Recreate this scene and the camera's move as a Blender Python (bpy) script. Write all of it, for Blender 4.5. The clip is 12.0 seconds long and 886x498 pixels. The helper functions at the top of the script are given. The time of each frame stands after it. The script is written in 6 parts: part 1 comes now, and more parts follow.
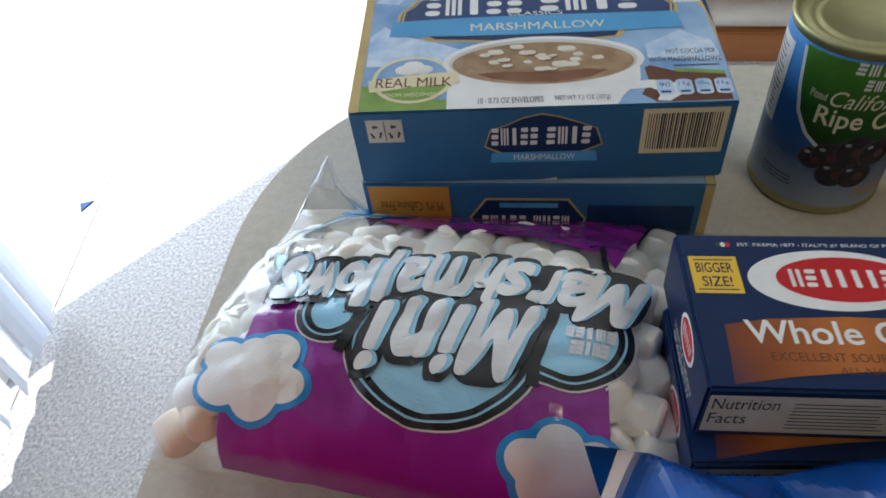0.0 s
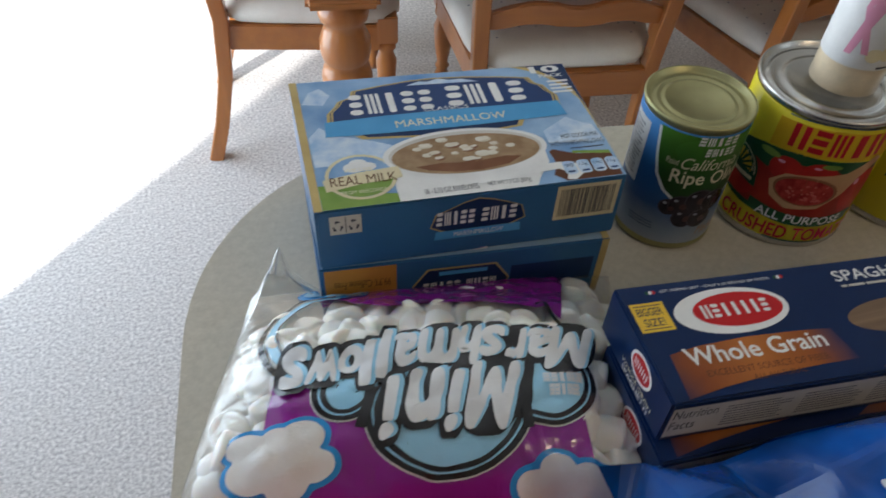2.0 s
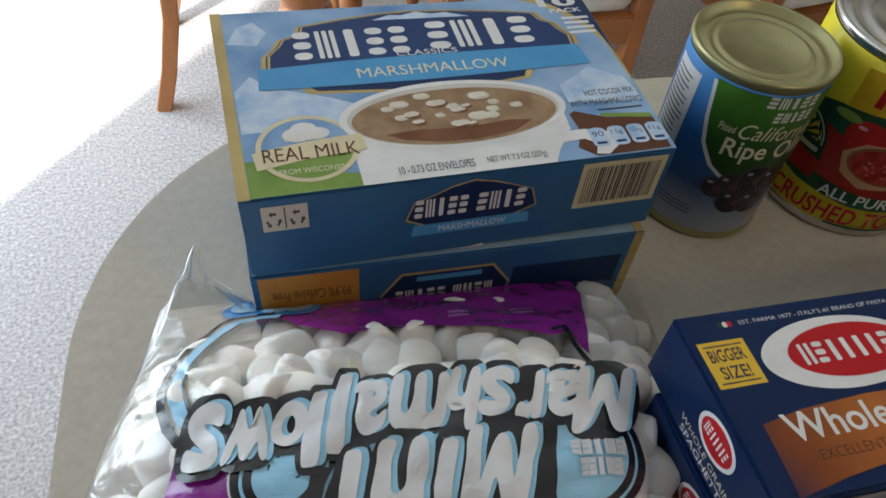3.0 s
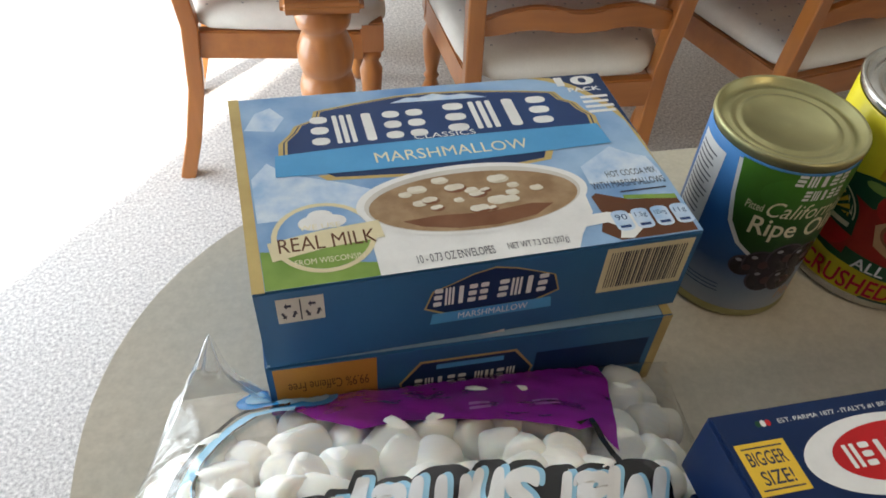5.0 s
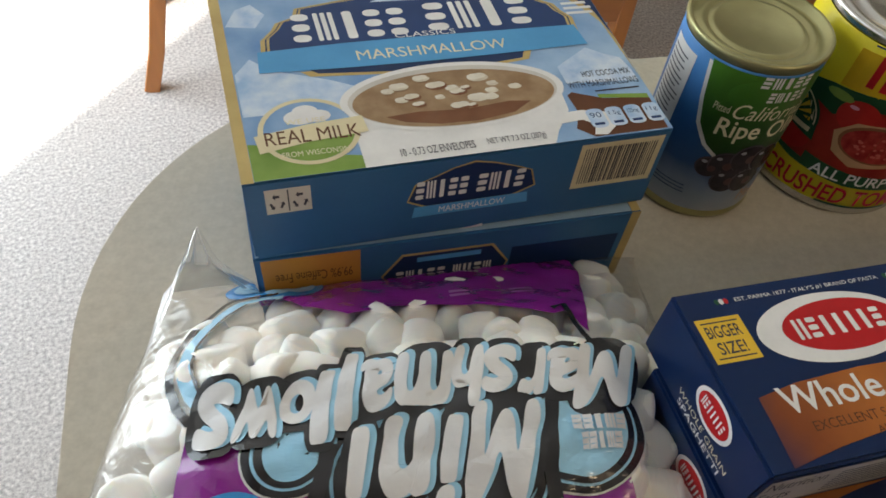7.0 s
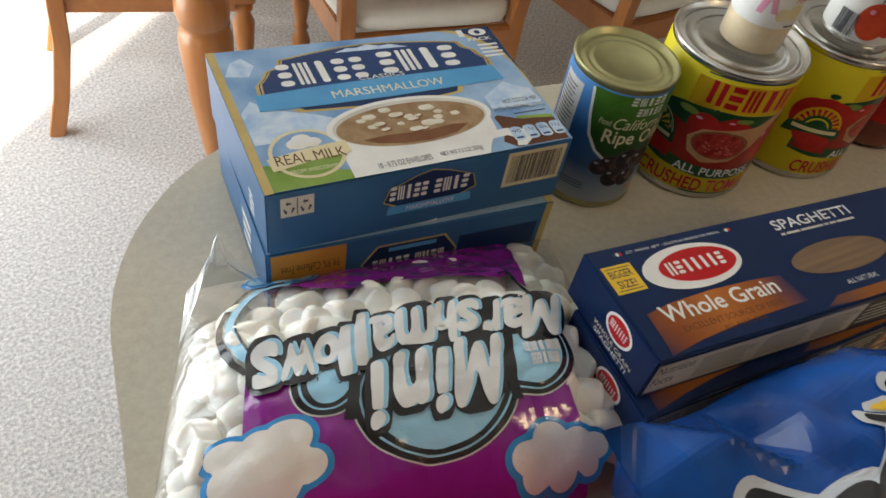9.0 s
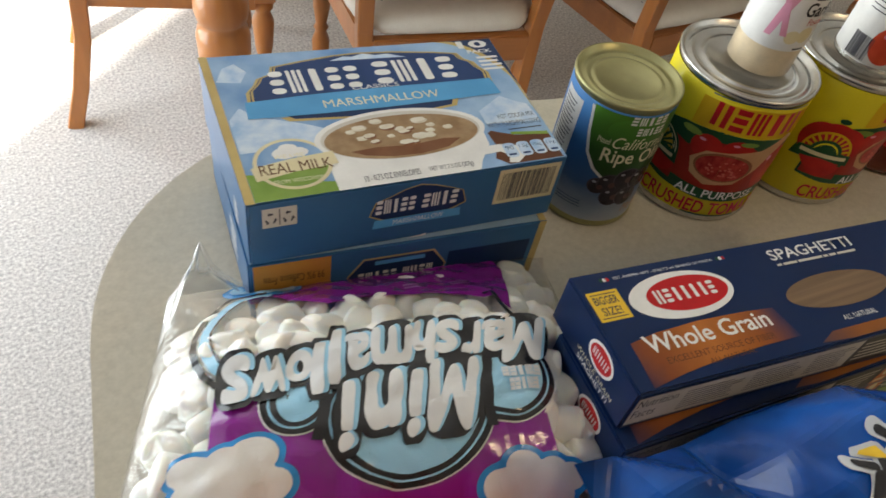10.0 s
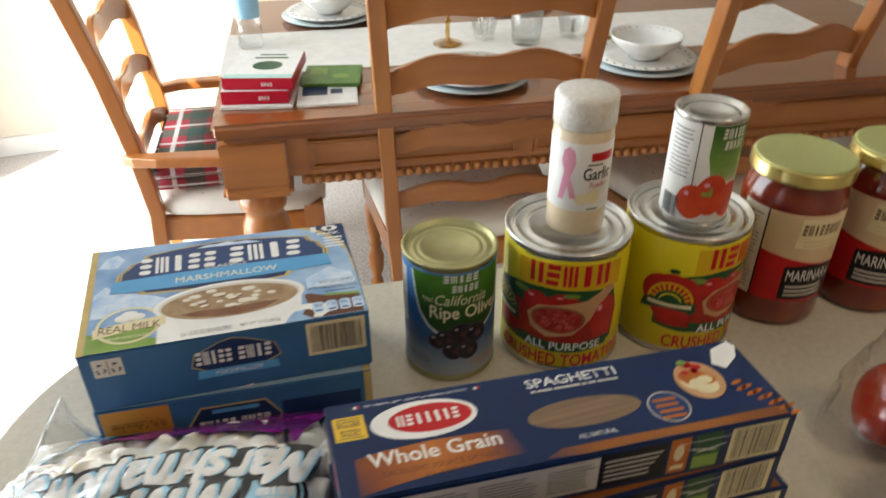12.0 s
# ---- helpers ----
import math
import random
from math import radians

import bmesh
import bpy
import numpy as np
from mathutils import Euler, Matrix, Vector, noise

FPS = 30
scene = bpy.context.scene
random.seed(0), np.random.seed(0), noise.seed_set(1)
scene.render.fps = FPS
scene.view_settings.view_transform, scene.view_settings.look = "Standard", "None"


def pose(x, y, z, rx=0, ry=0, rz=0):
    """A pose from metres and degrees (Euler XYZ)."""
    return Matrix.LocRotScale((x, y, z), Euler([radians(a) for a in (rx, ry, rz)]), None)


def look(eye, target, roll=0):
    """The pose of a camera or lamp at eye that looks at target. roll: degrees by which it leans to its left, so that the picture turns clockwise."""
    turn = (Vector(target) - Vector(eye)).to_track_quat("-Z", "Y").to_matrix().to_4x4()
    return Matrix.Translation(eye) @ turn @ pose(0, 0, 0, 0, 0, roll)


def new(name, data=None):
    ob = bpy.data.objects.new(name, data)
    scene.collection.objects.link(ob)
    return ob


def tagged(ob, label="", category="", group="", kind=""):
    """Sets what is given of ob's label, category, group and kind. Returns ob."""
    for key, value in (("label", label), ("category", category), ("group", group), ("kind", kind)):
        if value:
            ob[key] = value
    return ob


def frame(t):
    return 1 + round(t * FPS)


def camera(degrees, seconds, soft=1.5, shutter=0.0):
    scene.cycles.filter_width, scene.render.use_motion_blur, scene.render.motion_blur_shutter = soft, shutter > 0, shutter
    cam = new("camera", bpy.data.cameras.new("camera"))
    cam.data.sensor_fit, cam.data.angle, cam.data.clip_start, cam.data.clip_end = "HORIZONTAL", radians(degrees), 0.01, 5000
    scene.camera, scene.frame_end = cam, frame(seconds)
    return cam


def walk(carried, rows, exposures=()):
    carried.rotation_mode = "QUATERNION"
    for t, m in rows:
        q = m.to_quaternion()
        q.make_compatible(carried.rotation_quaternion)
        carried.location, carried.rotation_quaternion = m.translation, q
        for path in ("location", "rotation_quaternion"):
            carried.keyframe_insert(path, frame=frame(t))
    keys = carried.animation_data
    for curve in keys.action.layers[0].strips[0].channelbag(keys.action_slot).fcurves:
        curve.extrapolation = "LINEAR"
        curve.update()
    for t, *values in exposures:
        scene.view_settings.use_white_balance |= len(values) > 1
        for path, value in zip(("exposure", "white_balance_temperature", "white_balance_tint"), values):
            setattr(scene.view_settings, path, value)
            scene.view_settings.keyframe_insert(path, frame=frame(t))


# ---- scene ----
cam = camera(62.2, 12.0, 1.6, 0.45)
METRES, EYE, TILT, LEAN, TURN = 0.875, 1.2414, -48.799, 5.125, -0.000
ROWS = [
    (0.0, 0.0, 0.0, 0.0, -0.0, -0.0, 0.0),
    (0.5, -0.0042, -0.0567, 0.0042, -0.51, -0.46, -2.39),
    (1.0, -0.0492, -0.0973, -0.008, -4.95, 1.36, -3.6),
    (1.5, -0.1337, -0.0709, -0.0077, -11.93, 1.72, 6.3),
    (2.0, -0.1139, -0.0566, 0.036, -16.04, 1.18, 7.24),
    (2.5, -0.096, -0.01, 0.0298, -17.48, 0.35, 5.94),
    (3.0, -0.0764, 0.0861, 0.0645, -18.63, -2.84, 6.95),
    (5.0, -0.0703, 0.0956, 0.0798, -16.96, 1.78, 7.52),
    (5.5, -0.0738, 0.0922, 0.0757, -17.78, 2.92, 7.78),
    (6.0, -0.0772, 0.0887, 0.0669, -18.58, -0.59, 7.14),
    (6.5, -0.0772, 0.0842, 0.0662, -19.78, -4.05, 8.01),
    (7.0, -0.0838, 0.0827, 0.0662, -19.5, -4.55, 7.34),
    (9.0, -0.1731, -0.0155, 0.0559, -27.73, -3.67, 11.03),
    (9.5, -0.1683, -0.0281, 0.0505, -27.24, -3.65, 12.0),
    (10.0, -0.1471, -0.0163, 0.061, -26.13, -3.2, 8.83),
    (10.5, -0.0927, -0.0073, 0.0583, -25.56, 0.73, 9.96),
    (11.0, -0.052, -0.0608, 0.0112, -18.05, 5.17, 11.28),
    (11.5, -0.037, -0.1515, -0.0294, -18.04, 11.07, 14.25),
    (12.0, 0.0425, -0.1706, -0.0365, -15.85, 15.28, 10.69),
]
walk(cam, [(t, pose(0, 0, EYE, TILT, LEAN, TURN) @ pose(METRES * x, METRES * y, METRES * z, 90 + pitch, roll, yaw)) for t, x, y, z, yaw, pitch, roll in ROWS],
     [(0.0, 0.66, 5900, 10), (1.0, 0.36, 6000, 10), (2.5, 0.42, 6100, 10), (5.5, 0.84, 6600, 10), (6.5, 0.66, 6650, 10), (9.5, 0.74, 6900, 10), (12.0, 1.02, 6900, 10)])
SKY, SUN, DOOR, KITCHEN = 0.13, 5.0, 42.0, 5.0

# ---- world, sun and window light ----
world = bpy.data.worlds.new("sky")
scene.world = world
world.use_nodes = True
wn = world.node_tree.nodes
sky = wn.new("ShaderNodeTexSky")
sky.sky_type, sky.sun_disc = "NISHITA", False
sky.sun_elevation, sky.sun_rotation = radians(42), radians(225)
wn["Background"].inputs["Strength"].default_value = SKY
world.node_tree.links.new(sky.outputs[0], wn["Background"].inputs["Color"])
sun = new("sun", bpy.data.lights.new("sun", "SUN"))
sun.data.energy, sun.data.angle, sun.data.color = SUN, radians(1.5), (1.0, 0.95, 0.87)
sun.matrix_world = look((-6, -5, 6.8), (0, 1, 0))
doorlight = new("door_daylight", bpy.data.lights.new("door_daylight", "AREA"))
doorlight.data.shape, doorlight.data.size, doorlight.data.size_y = "RECTANGLE", 1.6, 2.0
doorlight.data.energy, doorlight.data.color = DOOR, (0.86, 0.94, 1.0)
doorlight.matrix_world = look((-1.16, 1.9, 1.05), (0.0, 1.75, 0.95))
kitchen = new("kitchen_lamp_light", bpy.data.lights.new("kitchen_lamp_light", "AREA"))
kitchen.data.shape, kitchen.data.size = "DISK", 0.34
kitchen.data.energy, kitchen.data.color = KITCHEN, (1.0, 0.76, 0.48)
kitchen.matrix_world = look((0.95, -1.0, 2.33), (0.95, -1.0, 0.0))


# ---- materials ----
def material(name, base, rough=0.6, metal=0.0, coat=0.0, second=None, scale=40.0, mix=0.5, bump=0.0, bump_scale=300.0, spec=0.5,
             stretch=(1, 1, 1), fine=0.08, trans=0.0, sss=0.0):
    """A procedural surface: base colour broken up at two scales, with relief."""
    m = bpy.data.materials.new(name)
    m.use_nodes = True
    n, l = m.node_tree.nodes, m.node_tree.links
    b = n["Principled BSDF"]
    b.inputs["Roughness"].default_value, b.inputs["Metallic"].default_value = rough, metal
    b.inputs["Coat Weight"].default_value, b.inputs["Specular IOR Level"].default_value = coat, spec
    b.inputs["Coat Roughness"].default_value = 0.12
    b.inputs["Transmission Weight"].default_value = trans
    if sss:
        b.inputs["Subsurface Weight"].default_value = sss
        b.inputs["Subsurface Radius"].default_value = (0.006, 0.005, 0.004)
    tc, mp = n.new("ShaderNodeTexCoord"), n.new("ShaderNodeMapping")
    mp.inputs["Scale"].default_value = stretch
    l.new(tc.outputs["Object"], mp.inputs["Vector"])
    big, small = n.new("ShaderNodeTexNoise"), n.new("ShaderNodeTexNoise")
    big.inputs["Scale"].default_value, small.inputs["Scale"].default_value = scale, bump_scale
    big.inputs["Detail"].default_value, small.inputs["Detail"].default_value = 4, 3
    for t in (big, small):
        l.new(mp.outputs[0], t.inputs["Vector"])
    ramp = n.new("ShaderNodeValToRGB")
    ramp.color_ramp.elements[0].position, ramp.color_ramp.elements[1].position = 0.5 - mix / 2, 0.5 + mix / 2
    two = second or tuple(c * 0.86 for c in base)
    ramp.color_ramp.elements[0].color, ramp.color_ramp.elements[1].color = (*two, 1), (*base, 1)
    l.new(big.outputs["Fac"], ramp.inputs["Fac"])
    hsv, add = n.new("ShaderNodeHueSaturation"), n.new("ShaderNodeMath")
    add.operation = "MULTIPLY_ADD"
    add.inputs[1].default_value, add.inputs[2].default_value = fine * 2, 1 - fine
    l.new(small.outputs["Fac"], add.inputs[0])
    l.new(add.outputs[0], hsv.inputs["Value"])
    l.new(ramp.outputs[0], hsv.inputs["Color"])
    l.new(hsv.outputs[0], b.inputs["Base Color"])
    if bump:
        bp = n.new("ShaderNodeBump")
        bp.inputs["Strength"].default_value, bp.inputs["Distance"].default_value = bump, 0.002
        l.new(small.outputs["Fac"], bp.inputs["Height"])
        l.new(bp.outputs[0], b.inputs["Normal"])
    return m


def film_material(name, tint, gloss_rough=0.12, strength=1.0, wrinkle=0.0):
    """Thin clear plastic: see-through, with gloss that grows at grazing angles."""
    m = bpy.data.materials.new(name)
    m.use_nodes = True
    n, l = m.node_tree.nodes, m.node_tree.links
    n.remove(n["Principled BSDF"])
    tr, gl, mx, fr = n.new("ShaderNodeBsdfTransparent"), n.new("ShaderNodeBsdfGlossy"), n.new("ShaderNodeMixShader"), n.new("ShaderNodeLayerWeight")
    tr.inputs["Color"].default_value = (*tint, 1)
    gl.inputs["Roughness"].default_value = gloss_rough
    fr.inputs["Blend"].default_value = 0.22
    if wrinkle:
        tc, nz, bp = n.new("ShaderNodeTexCoord"), n.new("ShaderNodeTexNoise"), n.new("ShaderNodeBump")
        nz.inputs["Scale"].default_value, nz.inputs["Detail"].default_value, nz.inputs["Distortion"].default_value = 55, 3, 1.2
        bp.inputs["Strength"].default_value, bp.inputs["Distance"].default_value = wrinkle, 0.003
        l.new(tc.outputs["Object"], nz.inputs["Vector"])
        l.new(nz.outputs["Fac"], bp.inputs["Height"])
        l.new(bp.outputs[0], gl.inputs["Normal"])
    mul = n.new("ShaderNodeMath")
    mul.operation, mul.use_clamp = "MULTIPLY_ADD", True
    mul.inputs[1].default_value, mul.inputs[2].default_value = 0.45 * strength, 0.03 * strength
    l.new(fr.outputs["Facing"], mul.inputs[0])
    l.new(mul.outputs[0], mx.inputs["Fac"])
    l.new(tr.outputs[0], mx.inputs[1])
    l.new(gl.outputs[0], mx.inputs[2])
    l.new(mx.outputs[0], n["Material Output"].inputs["Surface"])
    return m


def ink(name, colour, rough=0.38, second=None, scale=60, mix=0.5, coat=0.0, metal=0.0, fine=0.04):
    return material(name, colour, rough, metal, coat, second, scale, mix, 0.0, 500, 0.22, fine=fine)


def foil(name, colour, rough=0.24, second=None, scale=14, coat=0.5, wrinkle=0.35, size=75, metal=0.0):
    """Printed plastic film: glossy ink with fine wrinkles that catch the light."""
    return material(name, colour, rough, metal, coat, second, scale, 0.5, wrinkle, size, 0.4, fine=0.05)


def fade(name, axis, lo, hi, stops, rough=0.32, coat=0.0):
    """Printed ink that runs from one colour to the next along an axis of the thing, from lo to hi metres."""
    m = material(name, stops[0][1], rough, 0.0, coat, None, 60, 0.5, 0.0, 500, 0.22, fine=0.05)
    n, l = m.node_tree.nodes, m.node_tree.links
    tc, sep, mr, ramp = n.new("ShaderNodeTexCoord"), n.new("ShaderNodeSeparateXYZ"), n.new("ShaderNodeMapRange"), n.new("ShaderNodeValToRGB")
    l.new(tc.outputs["Object"], sep.inputs[0])
    mr.inputs["From Min"].default_value, mr.inputs["From Max"].default_value = lo, hi
    jitter, add = n.new("ShaderNodeTexNoise"), n.new("ShaderNodeMath")
    jitter.inputs["Scale"].default_value = 45
    l.new(tc.outputs["Object"], jitter.inputs["Vector"])
    add.operation, add.inputs[1].default_value = "MULTIPLY_ADD", 0.16 * (hi - lo)
    l.new(jitter.outputs["Fac"], add.inputs[0])
    l.new(sep.outputs[axis], add.inputs[2])
    l.new(add.outputs[0], mr.inputs["Value"])
    while len(ramp.color_ramp.elements) < len(stops):
        ramp.color_ramp.elements.new(0.5)
    for e, (p, c) in zip(ramp.color_ramp.elements, stops):
        e.position, e.color = p, (*c, 1)
    l.new(mr.outputs[0], ramp.inputs["Fac"])
    hsv = next(k for k in n if k.bl_idname == "ShaderNodeHueSaturation")
    l.new(ramp.outputs[0], hsv.inputs["Color"])
    return m


CARPET = material("carpet_pile", (0.72, 0.69, 0.66), 0.95, second=(0.34, 0.32, 0.315), scale=140, mix=0.42, bump=1.0, bump_scale=330, spec=0.1, fine=0.28)
WALLP = material("wall_paint", (0.74, 0.68, 0.58), 0.85, second=(0.70, 0.64, 0.54), scale=3, bump=0.15, bump_scale=180)
CEIL = material("ceiling_paint", (0.82, 0.81, 0.78), 0.9, bump=0.4, bump_scale=90)
WHITE_TRIM = material("white_trim_paint", (0.80, 0.80, 0.78), 0.45, scale=6, bump=0.05)
LAMINATE = material("speckled_laminate", (0.57, 0.52, 0.42), 0.42, second=(0.48, 0.435, 0.345), scale=160, mix=0.5, bump=0.03, bump_scale=420, fine=0.10, spec=0.4)
OAK = material("honey_oak", (0.50, 0.195, 0.045), 0.28, coat=0.4, second=(0.29, 0.092, 0.020), scale=16, mix=0.7, bump=0.08, bump_scale=70, stretch=(1, 1, 0.12), fine=0.12)
OAKX = material("honey_oak_across", (0.47, 0.178, 0.040), 0.28, coat=0.4, second=(0.27, 0.085, 0.019), scale=16, mix=0.7, bump=0.08, bump_scale=70, stretch=(0.12, 1, 1), fine=0.12)
TABLEWOOD = material("polished_table_wood", (0.31, 0.098, 0.025), 0.15, coat=0.7, second=(0.18, 0.052, 0.013), scale=11, mix=0.7, bump=0.03, bump_scale=60, stretch=(0.1, 1, 1), fine=0.1)
LINEN = material("runner_linen", (0.80, 0.79, 0.76), 0.9, bump=0.3, bump_scale=500)
CHINA = material("white_china", (0.80, 0.80, 0.78), 0.12, coat=0.4, fine=0.01)
CHINA_BLUE = material("pale_blue_china", (0.55, 0.64, 0.66), 0.14, coat=0.4, fine=0.02)
GREENLEAF = ink("china_leaf_print", (0.12, 0.17, 0.13), 0.2)
BLUE_CARD = ink("blue_card", (0.042, 0.145, 0.305), 0.30, second=(0.028, 0.108, 0.245), scale=14)
SKYBLUE = ink("sky_print", (0.11, 0.25, 0.50), 0.32, second=(0.36, 0.52, 0.70), scale=26, mix=0.42)
SNOW = ink("snow_print", (0.66, 0.74, 0.82), 0.34, second=(0.30, 0.47, 0.70), scale=90, mix=0.4)
NAVY = ink("navy_print", (0.012, 0.035, 0.11), 0.34)
PLAQUE = ink("plaque_blue_print", (0.012, 0.036, 0.125), 0.34, second=(0.018, 0.055, 0.17), scale=25)
BANNER = ink("banner_blue_print", (0.10, 0.37, 0.66), 0.34, second=(0.07, 0.29, 0.56), scale=20)
GOLD = ink("gold_print", (0.56, 0.43, 0.17), 0.3, second=(0.42, 0.30, 0.11), scale=45)
PAPERWHITE = ink("white_print", (0.80, 0.80, 0.78), 0.36)
CREAM = ink("cream_print", (0.74, 0.66, 0.42), 0.36)
COCOA = ink("cocoa_print", (0.25, 0.15, 0.075), 0.34, second=(0.38, 0.26, 0.15), scale=110, mix=0.4)
COCOA_DEEP = ink("deep_cocoa_print", (0.15, 0.055, 0.022), 0.34, second=(0.22, 0.10, 0.05), scale=60)
MUG_SHADE = ink("mug_wall_print", (0.50, 0.47, 0.42), 0.36, second=(0.62, 0.60, 0.55), scale=30)
MALLOW_INK = ink("marshmallow_print", (0.70, 0.66, 0.54), 0.36, second=(0.50, 0.42, 0.30), scale=220)
MALLOW_WHITE = ink("white_marshmallow_print", (0.74, 0.71, 0.62), 0.36, second=(0.60, 0.54, 0.43), scale=160)
BROWN = ink("chocolate_print", (0.12, 0.045, 0.02), 0.34)
GRASS = ink("grass_print", (0.15, 0.27, 0.045), 0.36, second=(0.24, 0.36, 0.08), scale=50)
BACK_PALE = ink("pale_blue_back_print", (0.30, 0.42, 0.52), 0.3, second=(0.22, 0.34, 0.46), scale=20)
ORANGE_PANEL = ink("amber_print", (0.56, 0.27, 0.05), 0.36, second=(0.44, 0.19, 0.04), scale=20)
BLACK = ink("black_print", (0.012, 0.012, 0.014), 0.36)
INKTEXT = ink("dark_ink", (0.05, 0.05, 0.07), 0.4)
PASTA_BLUE = ink("pasta_navy_card", (0.006, 0.023, 0.090), 0.30, second=(0.005, 0.018, 0.070), scale=8)
WHEAT_FADE = fade("wheat_fade_print", 0, -0.126, -0.022, ((0.0, (0.016, 0.024, 0.075)), (0.16, (0.22, 0.06, 0.018)), (0.48, (0.44, 0.145, 0.03)), (0.78, (0.28, 0.08, 0.018)), (1.0, (0.012, 0.024, 0.085))))
GLOW_FADE = fade("orange_glow_print", 0, -0.03, 0.13, ((0.0, (0.012, 0.024, 0.07)), (0.35, (0.26, 0.09, 0.02)), (0.75, (0.30, 0.11, 0.025)), (1.0, (0.20, 0.07, 0.02))))
PASTA_ORANGE = ink("wheat_orange_print", (0.50, 0.15, 0.022), 0.32, second=(0.30, 0.08, 0.015), scale=14, mix=0.6)
RED = ink("red_print", (0.52, 0.016, 0.02), 0.32)
YELLOW_TAG = ink("yellow_print", (0.80, 0.52, 0.05), 0.34)
FACTS = ink("facts_panel_print", (0.60, 0.57, 0.51), 0.4, second=(0.52, 0.49, 0.43), scale=70)
SPAGHETTI = material("dry_spaghetti", (0.22, 0.14, 0.08), 0.5, second=(0.15, 0.09, 0.05), scale=300, stretch=(0.03, 1, 1), mix=0.4)
TIN = material("tin_plate", (0.62, 0.61, 0.58), 0.26, metal=1.0, scale=30, bump=0.04, bump_scale=120)
GOLDTIN = material("gold_lacquered_tin", (0.40, 0.38, 0.19), 0.36, metal=0.75, second=(0.35, 0.33, 0.16), scale=30, bump=0.03, bump_scale=120)
CAN_YELLOW = ink("yellow_label", (0.68, 0.59, 0.03), 0.27, second=(0.62, 0.52, 0.02), scale=12)
CAN_AMBER = ink("amber_label_band", (0.66, 0.43, 0.02), 0.27, second=(0.60, 0.37, 0.02), scale=20)
CRUSHED = ink("crushed_tomato_print", (0.50, 0.055, 0.045), 0.28, second=(0.26, 0.012, 0.012), scale=170, mix=0.35)
TOMATO_DARK = ink("shaded_tomato_print", (0.24, 0.010, 0.010), 0.28, second=(0.36, 0.03, 0.016), scale=60)
CAN_RED = ink("tomato_red_print", (0.50, 0.025, 0.018), 0.3, second=(0.33, 0.012, 0.012), scale=70)
CAN_GREEN = ink("dark_green_print", (0.018, 0.085, 0.035), 0.3)
SPOONWOOD = ink("spoon_print", (0.55, 0.33, 0.17), 0.3, second=(0.46, 0.24, 0.11), scale=50)
SPOON_DARK = ink("spoon_shade_print", (0.26, 0.10, 0.045), 0.3)
CRUSHED_BIT = ink("tomato_bit_print", (0.60, 0.13, 0.10), 0.28)
PASTE_GREEN = fade("paste_label_green", 2, 0.038, 0.088, ((0.0, (0.50, 0.54, 0.34)), (0.4, (0.16, 0.30, 0.07)), (1.0, (0.035, 0.12, 0.025))))
PASTE_RED = ink("paste_tomato_print", (0.62, 0.085, 0.035), 0.3, second=(0.46, 0.04, 0.02), scale=70)
OLIVE_BLUE = fade("olive_label_blue", 2, 0.0, 0.11, ((0.0, (0.56, 0.58, 0.62)), (0.22, (0.34, 0.42, 0.54)), (0.45, (0.035, 0.11, 0.28)), (0.75, (0.03, 0.13, 0.37)), (1.0, (0.07, 0.24, 0.55))))
OLIVE_GREEN = fade("olive_label_green", 2, 0.045, 0.115, ((0.0, (0.010, 0.032, 0.010)), (0.5, (0.022, 0.085, 0.014)), (1.0, (0.075, 0.22, 0.025))))
OLIVE_FRUIT = ink("black_olive_print", (0.012, 0.010, 0.014), 0.22, second=(0.05, 0.04, 0.05), scale=120)
OLIVE_RIM = ink("olive_edge_print", (0.055, 0.042, 0.06), 0.3)
OLIVE_HOLE = ink("olive_hole_print", (0.07, 0.028, 0.03), 0.3)
OLIVE_SHINE = ink("olive_shine_print", (0.34, 0.33, 0.38), 0.3)
OLIVE_LIGHT = fade("olive_label_light_green", 2, 0.080, 0.108, ((0.0, (0.030, 0.105, 0.018)), (1.0, (0.075, 0.24, 0.03))))
CREAMTEXT = ink("cream_lettering", (0.80, 0.74, 0.52), 0.36)
PURPLE = foil("purple_film", (0.27, 0.014, 0.29), 0.22, (0.22, 0.010, 0.24), 14, 0.7, 1.0, 38)
LILAC = foil("lilac_print", (0.42, 0.16, 0.46), 0.25)
BAG_BLACK = foil("black_film", (0.012, 0.012, 0.016), 0.24, wrinkle=0.3)
BAG_BLUE = foil("light_blue_film", (0.25, 0.54, 0.74), 0.25, (0.34, 0.62, 0.80), 20, wrinkle=0.3)
BAG_WHITE = foil("white_film_ink", (0.80, 0.80, 0.78), 0.25, (0.60, 0.62, 0.65), 32, 0.4, 0.3)
BAG_EDGE = foil("cloud_edge_blue", (0.03, 0.29, 0.68), 0.25, wrinkle=0.3)
CLOUD = foil("cloud_film", (0.80, 0.81, 0.80), 0.28, (0.73, 0.68, 0.60), 42, 0.4, 0.35)
MARSH = material("marshmallow", (0.95, 0.93, 0.87), 0.75, sss=0.75, bump=0.1, bump_scale=250, spec=0.2, fine=0.02)
# Peach tint: warm light passing through the bag's near-left corner, put into the colour.
MARSH_PEACH_LIT = material("peach_lit_marshmallow", (0.90, 0.76, 0.60), 0.75, sss=0.3, bump=0.1, bump_scale=250, spec=0.2, fine=0.02)
CLEARFILM = film_material("clear_bag_film", (0.985, 0.985, 0.985), 0.2, 1.25, 0.8)
